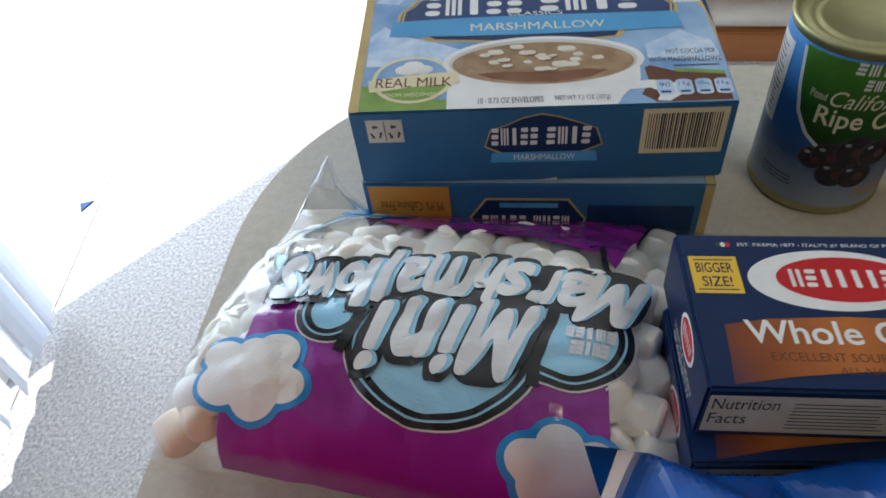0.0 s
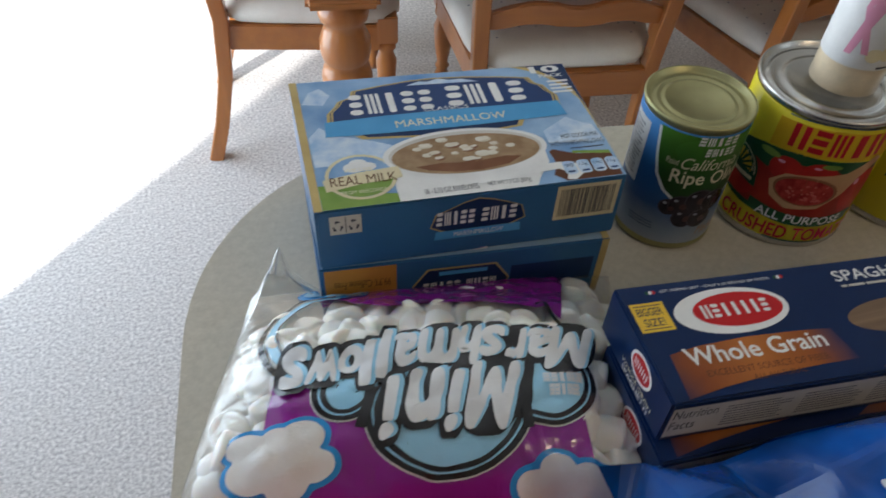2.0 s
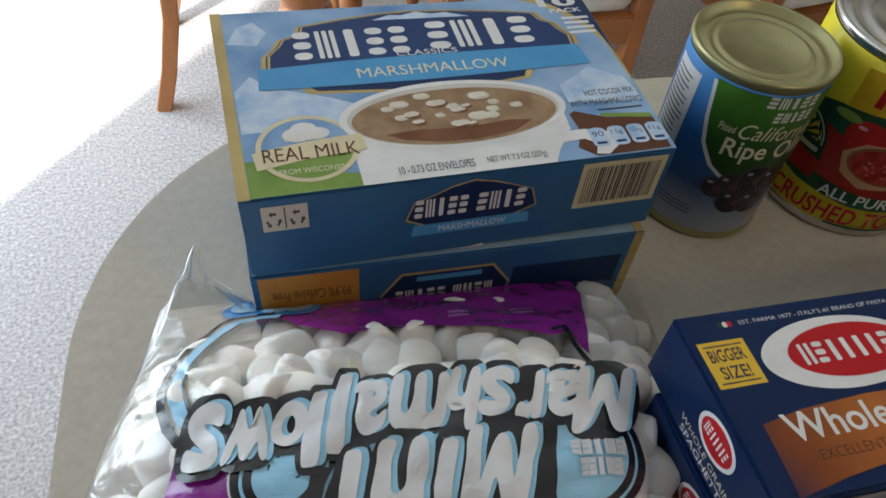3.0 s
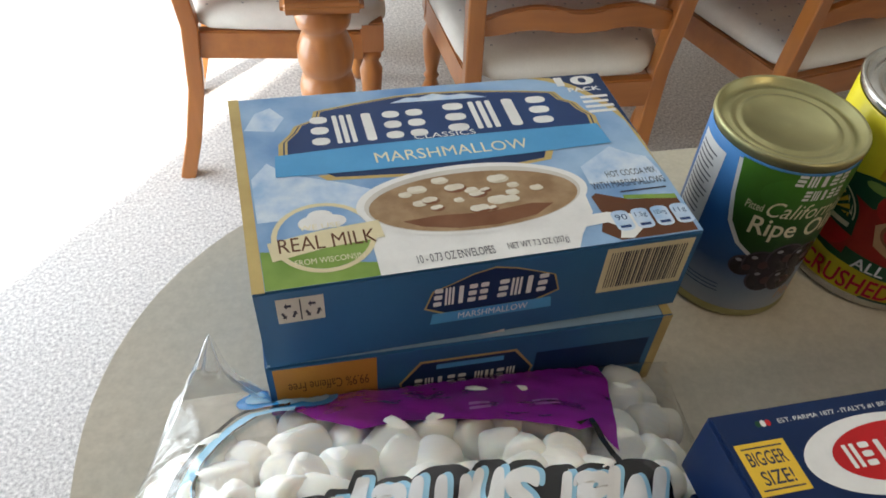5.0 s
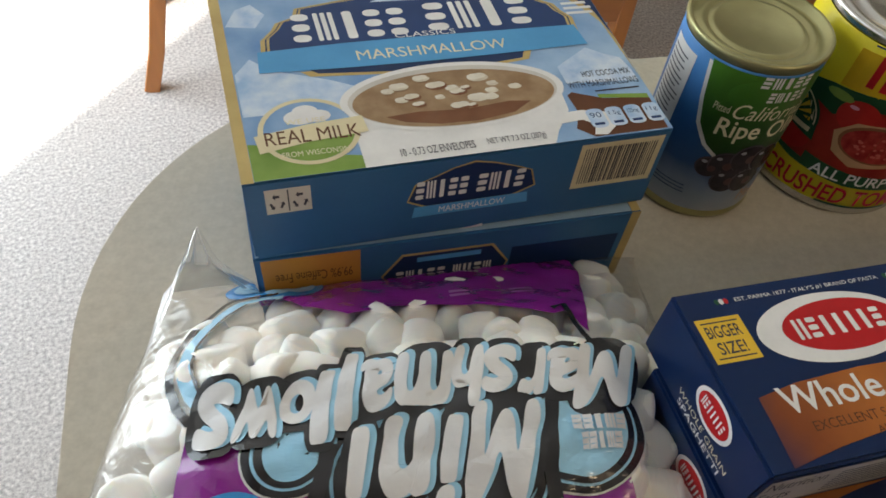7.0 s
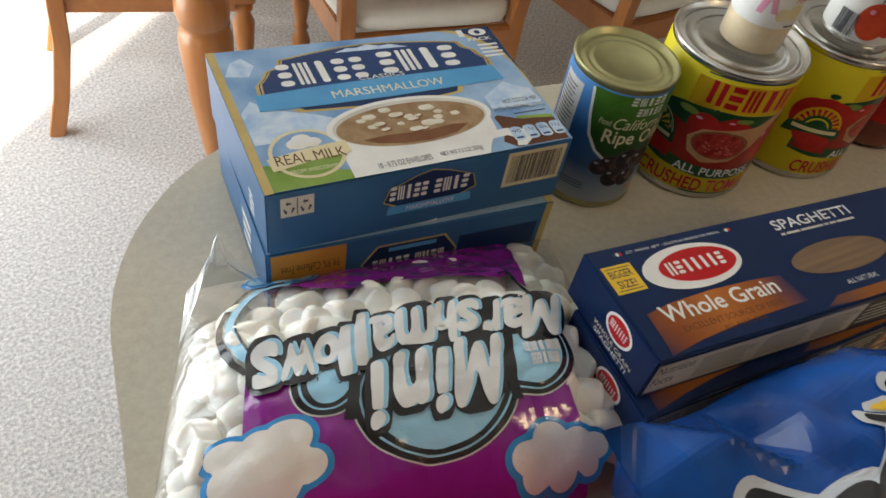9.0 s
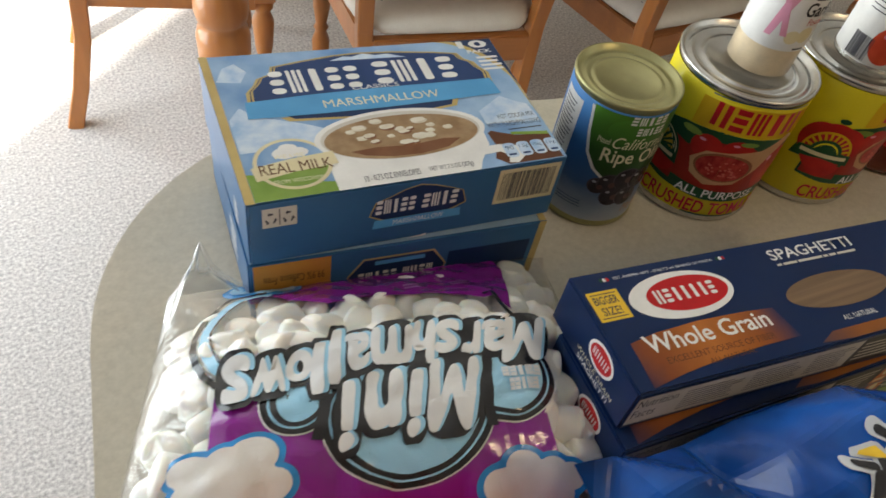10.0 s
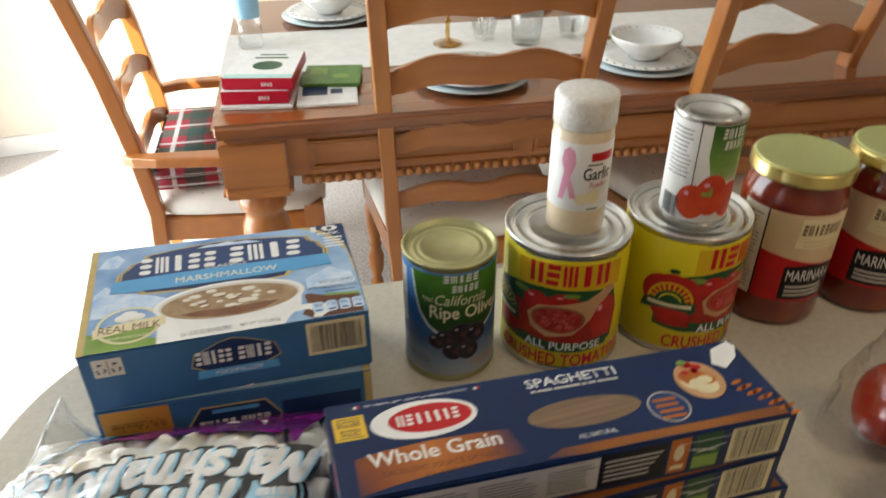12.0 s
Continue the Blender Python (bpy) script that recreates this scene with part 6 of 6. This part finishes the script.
def rounded(bm, longest=0.07, times=5):
    """Softens the corners of a flat shape along its rim."""
    rim = [e for e in bm.edges if e.is_boundary and e.calc_length() > longest]
    for e in rim:
        bmesh.ops.subdivide_edges(bm, edges=[e], cuts=max(1, int(e.calc_length() / longest)))
    for _ in range(times):
        places = {}
        for v in bm.verts:
            near = [e.other_vert(v).co for e in v.link_edges if e.is_boundary]
            if len(near) == 2:
                places[v] = v.co * 0.4 + (near[0] + near[1]) * 0.3
        for v, co in places.items():
            v.co = co
    return bm


def on_bag(bm, cu, foot, head, width, du=0.0, dv=0.0):
    """Lays a shape from a unit square upside down on the bag, leaning as the bag's print does."""
    lean = 0.11 + 0.24 * cu
    for v in bm.verts:
        x, y = v.co.x, v.co.y
        v.co = Vector((cu - width * x - (foot - head) * lean * y + du, (foot + head) / 2 - (foot - head) * y + dv, 0))
    return bm


BROAD_M = [(-0.50, -0.50), (-0.27, -0.50), (-0.245, 0.12), (-0.09, -0.40), (0.09, -0.40), (0.245, 0.12), (0.27, -0.50), (0.50, -0.50), (0.43, 0.50), (0.20, 0.50), (0.0, -0.04), (-0.20, 0.50), (-0.43, 0.50)]


def backing(width, tall, rim):
    w, h = 0.5 + rim / width, 0.5 + rim * 1.2 / tall
    return shape(pill(-w, -h, w, h, 0.0, 7))


for base, word, bold, rim in ((4, WORD, 0.038, 0.024), (6.4, SMALL_WORD, 0.042, 0.026)):
    for k, (sign, cu, foot, head, width) in enumerate(word):
        lift = 0.05 * k
        letters(sign, (0, 0, 1, 1), bold)
        glyph = lambda swell: rounded(shape(BROAD_M), 0.07, 4) if sign == "M" else rounded(letters(sign, (-0.5, -0.5, 0.5, 0.5), bold + swell, 0.0, (sign, bold, 0.0)))
        PB("letter_backing", on_bag(backing(width, foot - head, rim), cu, foot, head, width), BAG_BLACK, base + lift)
        PB("letter_shade", on_bag(glyph(0.0), cu, foot, head, width, 0.012, 0.004), BAG_BLUE, base + 0.9 + lift)
        PB("letter", on_bag(glyph(-0.006), cu, foot, head, width, -0.004, -0.003), BAG_WHITE, base + 1.6 + lift, "white bubble letter")
PB("maker_mark", brandbars(5, (0.575, -0.245, 0.41, -0.305), 0.2), BAG_WHITE, 6)
PB("maker_mark", brandbars(5, (0.555, -0.320, 0.43, -0.380), 0.2), BAG_WHITE, 6)
for cl in ([(-0.81, -0.56, 0.085), (-0.69, -0.55, 0.075), (-0.58, -0.56, 0.105), (-0.51, -0.70, 0.085), (-0.62, -0.76, 0.10), (-0.76, -0.70, 0.115)],
           [(0.35, -0.82, 0.075), (0.45, -0.755, 0.085), (0.57, -0.795, 0.085), (0.665, -0.795, 0.065), (0.62, -0.87, 0.055), (0.50, -0.89, 0.075), (0.39, -0.89, 0.07)]):
    PB("cloud_edge", shape(lobes(cl, 0.018, 80, 1.0)), BAG_EDGE, 1)
    PB("cloud", shape(lobes(cl, -0.008, 80, 1.0)), CLOUD, 2, "pale see-through cloud print")

mm = [lathe([(0.0070, -0.0102), (0.0094, -0.0094), (0.0104, -0.0072), (0.0106, 0.0), (0.0103, 0.0072), (0.0094, 0.0092), (0.0070, 0.0100)], 14),
      lathe([(0.0062, -0.0088), (0.0086, -0.0080), (0.0098, -0.0060), (0.0104, 0.001), (0.0097, 0.0068), (0.0082, 0.0086), (0.0058, 0.0092)], 14)]
mesh_sets = []
for mat in (MARSH, MARSH_PEACH_LIT):
    for b in mm:
        me = bpy.data.meshes.new("mini_marshmallow")
        b.to_mesh(me)
        me.materials.append(mat)
        me.polygons.foreach_set("use_smooth", [True] * len(me.polygons))
        mesh_sets.append(me)
rnd = random.Random(11)
count = 0
for layer, depth in ((0, 0.0118), (1, 0.023)):
    for i in range(14):
        for j in range(10):
            u = -1.04 + 1.97 * (i + 0.5 * (j % 2) + rnd.uniform(-0.26, 0.26)) / 13.5
            v = -0.93 + 1.86 * (j + rnd.uniform(-0.26, 0.26)) / 9
            if u > 0.92 or u < -1.05 or abs(v) > 0.93 or (v > 0.62 and u < -0.62) or count >= 296:
                continue
            shown = u < -0.70 or u > 0.58 or 0.0 < v < 0.80
            if not shown:
                continue
            p = on_pillow(u, v, -depth) - BAG0
            if p.z < 0.0115:
                continue
            # near-left corner pieces get the copy tinted for transmitted light
            me = mesh_sets[(2 if (u < -0.74 and v < -0.72) else 0) + rnd.randrange(2)]
            o = new("mini_marshmallow", me)
            o.parent = bag
            o.matrix_basis = Matrix.Translation(p) @ Euler((rnd.uniform(0, 3.1), rnd.uniform(0, 3.1), rnd.uniform(0, 3.1))).to_matrix().to_4x4() @ Matrix.Scale(rnd.uniform(0.9, 1.12), 4)
            count += 1


# chip bag
def chip_base(u, v, crease=True):
    bl, br, tl, tr = (0.095, -0.12), (0.29, -0.10), (0.028, 0.118), (0.262, 0.104)
    a, b = (u + 1) / 2, (v + 1) / 2
    x = (bl[0] * (1 - a) + br[0] * a) * (1 - b) + (tl[0] * (1 - a) + tr[0] * a) * b
    y = (bl[1] * (1 - a) + br[1] * a) * (1 - b) + (tl[1] * (1 - a) + tr[1] * a) * b
    full = max(0.0, 1 - abs(u) ** 2.6) ** 0.6 * max(0.0, 1 - abs(v) ** 5) ** 0.5
    edge = 0.093 - 0.008 * (1 + u) / 1.4 if u < 0.4 else 0.085 - 0.069 * ((u - 0.4) / 0.6) ** 1.4
    dip = math.exp(-((u + 0.52) / 0.24) ** 2) * max(0.0, v)
    z = 0.906 + (edge - 0.026 * dip) * ((1 + v) / 2) ** 1.5 + (0.064 - 0.020 * max(0.0, v)) * full * (1 - 0.45 * dip)
    if crease:
        bend = 0.35 * noise.noise(Vector((u * 1.7, v * 1.6, 2.0)))
        for cu, cv, f, ph, amp in ((0.9, 0.4, 1.9, 0.1, 0.010), (-0.5, 0.9, 2.3, 0.4, 0.008), (0.3, -1.0, 3.7, 0.7, 0.005), (1.0, 0.1, 5.1, 0.2, 0.0035), (0.7, 0.7, 7.3, 0.5, 0.002)):
            q = (cu * u + cv * v) * f * 0.5 + ph + bend
            z += amp * (abs((q % 1.0) - 0.5) - 0.25) * (0.3 + 0.7 * min(1, full * 1.6)) * (1.75 - 0.7 * u)
        for f, amp, o in ((2.2, 0.016, 3.0), (4.3, 0.008, 9.0), (8.5, 0.003, 15.0)):
            z -= amp * (abs(noise.noise(Vector((u * f + 0.4 * v, v * f * 0.8, o)))) - 0.2) * (0.25 + 0.75 * min(1, full * 1.5))
    return Vector((x, y, max(z, 0.903)))


CHIP0 = Vector((0.2, 0.02, TOP))
FOLDS_U, FOLDS_V = 10, 9


def fold_corner(i, j):
    u, v = -1 + 2 * i / FOLDS_U, -1 + 2 * j / FOLDS_V
    p = chip_base(u, v)
    inside = 0 < i < FOLDS_U and 0 < j < FOLDS_V
    return p + Vector((0, 0, 0.015 * noise.noise(Vector((i * 3.7, j * 2.9, 4.4))) if inside else 0))


def chip_point(u, v, crease=True):
    """Crumpled film: flat facets between the folds."""
    if not crease:
        return chip_base(u, v, False)
    k = 0.75 * (1 - u * u) * (1 - v * v)
    u += k * 0.5 * noise.noise(Vector((u * 1.6, v * 1.6, 21.0)))
    v += k * 0.5 * noise.noise(Vector((u * 1.6, v * 1.6, 31.0)))
    gu, gv = (u + 1) / 2 * FOLDS_U, (v + 1) / 2 * FOLDS_V
    i, j = max(0, min(int(gu), FOLDS_U - 1)), max(0, min(int(gv), FOLDS_V - 1))
    a, b = gu - i, gv - j
    p00, p10, p01, p11 = fold_corner(i, j), fold_corner(i + 1, j), fold_corner(i, j + 1), fold_corner(i + 1, j + 1)
    if (i * 7 + j * 3) % 2:
        return p00 + (p10 - p00) * a + (p01 - p00) * b if a + b < 1 else p11 + (p01 - p11) * (1 - a) + (p10 - p11) * (1 - b)
    return p00 + (p10 - p00) * a + (p11 - p10) * b if a > b else p00 + (p11 - p01) * a + (p01 - p00) * b


SHEET_U, SHEET_V = 92, 80
SHEET = np.array([[chip_point(-1 + 2 * i / SHEET_U, -1 + 2 * j / SHEET_V)[:] for j in range(SHEET_V + 1)] for i in range(SHEET_U + 1)])
for _ in range(2):
    SHEET[1:-1, 1:-1] = SHEET[1:-1, 1:-1] * 0.4 + (SHEET[:-2, 1:-1] + SHEET[2:, 1:-1] + SHEET[1:-1, :-2] + SHEET[1:-1, 2:]) * 0.15


def on_chip(u, v, h):
    """A place on the crumpled film, h above it."""
    gu, gv = max(0.0, min(SHEET_U - 1e-6, (u + 1) / 2 * SHEET_U)), max(0.0, min(SHEET_V - 1e-6, (v + 1) / 2 * SHEET_V))
    i, j = int(gu), int(gv)
    a, b = gu - i, gv - j
    p00, p10, p01, p11 = (Vector(SHEET[i + di, j + dj]) for di, dj in ((0, 0), (1, 0), (0, 1), (1, 1)))
    n = (p10 - p00 + p11 - p01).cross(p01 - p00 + p11 - p10)
    p = p00 * ((1 - a) * (1 - b)) + p10 * (a * (1 - b)) + p01 * ((1 - a) * b) + p11 * (a * b)
    return p + (n.normalized() if n.length > 1e-12 else Vector((0, 0, 1))) * h - CHIP0


chips = thing("chip_bag", pose(*CHIP0), "shiny blue crinkled chip bag lying against the pasta boxes", "chip bag")
cb, _ = grid_mesh(lambda u, v: on_chip(u, v, 0), SHEET_U, SHEET_V)
part("foil_front", cb, CHIP_BLUE, chips, "glossy blue foil film")
cu_, _ = grid_mesh(lambda u, v: Vector((chip_point(u, v, False).x, chip_point(u, v, False).y, 0.9012 + (chip_point(u, v, False).z - 0.9012) * max(abs(u), abs(v)) ** 8)) - CHIP0, 20, 16)
part("foil_back", cu_, CHIP_BLUE, chips, smooth=True)


def chip_uv(x, y):
    """Where on the film a place of the plan lies."""
    u = v = 0.0
    for _ in range(12):
        p, du, dv = chip_base(u, v, False), chip_base(u + 0.01, v, False), chip_base(u, v + 0.01, False)
        a, b, c, d = (du.x - p.x) * 100, (dv.x - p.x) * 100, (du.y - p.y) * 100, (dv.y - p.y) * 100
        det, ex, ey = a * d - b * c, x - p.x, y - p.y
        u, v = max(-0.98, min(0.98, u + (d * ex - b * ey) / det)), max(-0.98, min(0.98, v + (a * ey - c * ex) / det))
    return u, v


def grown(pts, g):
    """An outline widened by g all round, seen from its middle."""
    mx, my = sum(p[0] for p in pts) / len(pts), sum(p[1] for p in pts) / len(pts)
    return [(x + (x - mx) / math.hypot(x - mx, y - my) * g, y + (y - my) / math.hypot(x - mx, y - my) * g) for x, y in pts]


def leant(cx, cy, w, h, turn):
    return [(cx + x * math.cos(turn) - y * math.sin(turn), cy + x * math.sin(turn) + y * math.cos(turn)) for x, y in pill(-w / 2, -h / 2, w / 2, h / 2)]


PX = lambda name, pts, mat, level, label="": printed(name, shape(pts), mat, chips, lambda x, y, h: on_chip(*chip_uv(x, y), h), level * 3 + 3, 0.008, label)
# name band of the bag as plain rounded shapes: two heads, a wedge and a dot above and between heavy black strokes
blacks = [leant(0.076, 0.046, 0.014, 0.034, -0.5), leant(0.086, 0.058, 0.026, 0.012, -0.7), oval(0.103, 0.040, 0.0125, 0.0165, 28, -0.3), leant(0.122, 0.046, 0.013, 0.038, -0.75), leant(0.131, 0.030, 0.012, 0.028, 0.5),
          leant(0.1395, 0.0545, 0.024, 0.011, 0.55), leant(0.147, 0.040, 0.011, 0.036, 0.35), leant(0.172, 0.0585, 0.030, 0.011, 0.10), leant(0.174, 0.041, 0.012, 0.034, 0.12), oval(0.199, 0.043, 0.0125, 0.0195, 28, 0.25)]
heads = [leant(0.1325, 0.0675, 0.0065, 0.0145, 0.55), leant(0.1715, 0.0710, 0.0065, 0.0135, 0.45)]
wedge = [(0.1405, 0.0735), (0.1470, 0.0745), (0.1545, 0.0715), (0.1565, 0.0700), (0.1520, 0.0585)]
for k, pts in enumerate(blacks + heads + [wedge]):
    PX("mark_backing", grown(pts, 0.0045), CHIP_WHITE, 1 + 0.02 * k)
for k, pts in enumerate(blacks + heads):
    PX("mark_bar", pts, BAG_BLACK, 2 + 0.02 * k)
PX("mark_hole", oval(0.200, 0.041, 0.0050, 0.0110, 20, 0.25), CHIP_WHITE, 3)
PX("mark_hole", oval(0.103, 0.040, 0.0045, 0.0075, 20, -0.3), CHIP_WHITE, 3)
PX("yellow_wedge", wedge, YELLOW_TAG, 3)
PX("red_dot", oval(0.1585, 0.0475, 0.0065, 0.0075, 24), RED, 3)

# cracker box
CR = [(-0.198, -0.060), (0.052, -0.100), (-0.172, 0.107), (0.078, 0.068)]
cctr = (-0.06, 0.004)
crk = thing("cracker_box", pose(cctr[0], cctr[1], TOP + 0.0005), "red cracker carton lying flat near the counter's edge", "cracker box")
cc = [(x - cctr[0], y - cctr[1]) for x, y in CR]
part("carton", prism([cc[0], cc[1], cc[3], cc[2]], 0, 0.0845, 0.0012), CRACKER_RED, crk)
ct = quad_face((*cc[0], 0.0845), (*cc[1], 0.0845), (*cc[2], 0.0845), (*cc[3], 0.0845))
PK = lambda name, bm, mat, level: printed(name, bm, mat, crk, ct, level)
PK("maker_oval_rim", shape(oval(0.075, 0.895, 0.062, 0.048, 32, 0.5)), PAPERWHITE, 1)
PK("maker_oval", shape(oval(0.075, 0.895, 0.056, 0.042, 32, 0.5)), CRACKER_RED, 2)
PK("maker_mark", shape(*[[(0.075 + du * 0.88 - dv * 0.48, 0.895 + du * 0.48 + dv * 0.88) for du, dv in rect(-0.042 + k * 0.0125, -0.013, -0.034 + k * 0.0125, 0.013)] for k in range(7)]), PAPERWHITE, 3)
PK("maker_cross", shape(rect(0.045, 0.945, 0.049, 0.99), rect(0.03, 0.962, 0.066, 0.967), rect(0.033, 0.975, 0.062, 0.980)), PAPERWHITE, 3)
PK("yellow_ring", shape(oval(0.385, 0.50, 0.285, 0.475, 56)), BRIGHT_YELLOW, 1)
PK("blue_field", shape(oval(0.385, 0.49, 0.262, 0.445, 56)), CRACKER_BLUE, 2)
PK("name_shape", shape(pill(0.20, 0.62, 0.30, 0.89), pill(0.32, 0.55, 0.36, 0.80), pill(0.38, 0.55, 0.46, 0.80), pill(0.48, 0.55, 0.58, 0.80)), BRIGHT_YELLOW, 3)
for u, v in ((0.895, 0.90), (0.84, 0.70), (0.93, 0.62)):
    PK("cracker_picture", shape(oval(u, v, 0.085, 0.095, 28)), CRACKER, 1 + round(u * 4))
    PK("cracker_holes", shape(*[oval(u + 0.04 * math.cos(a), v + 0.045 * math.sin(a), 0.006, 0.007, 8) for a in (0.4, 1.6, 2.9, 4.1, 5.3)]), BROWN, 6)

# red peppers in a clear produce bag
prod = thing("produce_bag", pose(0.497, 0.100, TOP), "clear produce bag holding glossy red peppers on the counter", "produce bag")


def pepper_bm(r, seed):
    bm = bmesh.new()
    nu, nv = 30, 16
    rows = []
    for j in range(nv + 1):
        ph = math.pi * j / nv
        row = []
        for i in range(nu):
            a = 2 * math.pi * i / nu
            k = 1 + 0.10 * math.cos(4 * a + seed) * math.sin(ph) + 0.05 * math.sin(2 * a + seed * 2)
            dip = 0.82 if j == 0 else 1
            row.append(bm.verts.new((r * k * max(math.sin(ph), 0.04) ** 0.75 * math.cos(a), r * k * max(math.sin(ph), 0.04) ** 0.75 * math.sin(a), r * 1.1 * math.cos(ph) * dip)))
        rows.append(row)
    for a, b in zip(rows, rows[1:]):
        for i in range(nu):
            bm.faces.new((a[i], b[i], b[(i + 1) % nu], a[(i + 1) % nu]))
    bm.faces.new(rows[0][::-1])
    bm.faces.new(rows[-1])
    return bm


for k, (x, y, z, r, rx, rz) in enumerate(((-0.01, 0.035, 0.0385, 0.034, 60, 20), (-0.024, -0.050, 0.0395, 0.036, 80, 70), (0.06, 0.0, 0.040, 0.036, 40, 130))):
    pep = part("pepper", pepper_bm(r, k * 1.3), REDFRUIT, prod, "glossy red pepper", smooth=True)
    pep.matrix_basis = pose(x, y, z, rx, 0, rz)


def bag_wrap(u, v):
    a = math.pi * u
    e = 1 - 0.5 * (v + 1) / 2
    r = 0.105 * e ** 0.5 * (1 + 0.10 * noise.noise(Vector((math.cos(a) * 2, math.sin(a) * 2, v * 2))) + 0.05 * noise.noise(Vector((math.cos(a) * 5, math.sin(a) * 5, v * 5 + 3))))
    z = 0.002 + 0.052 * (v + 1)
    return Vector((0.025 + r * math.cos(a), r * math.sin(a), z * (1 + 0.1 * noise.noise(Vector((math.cos(a) * 3, math.sin(a) * 3, 7))))))


wb, _ = grid_mesh(bag_wrap, 48, 14)
wrap = part("clear_wrap", wb, CLEARFILM, prod, "thin clear plastic wrap", smooth=True)
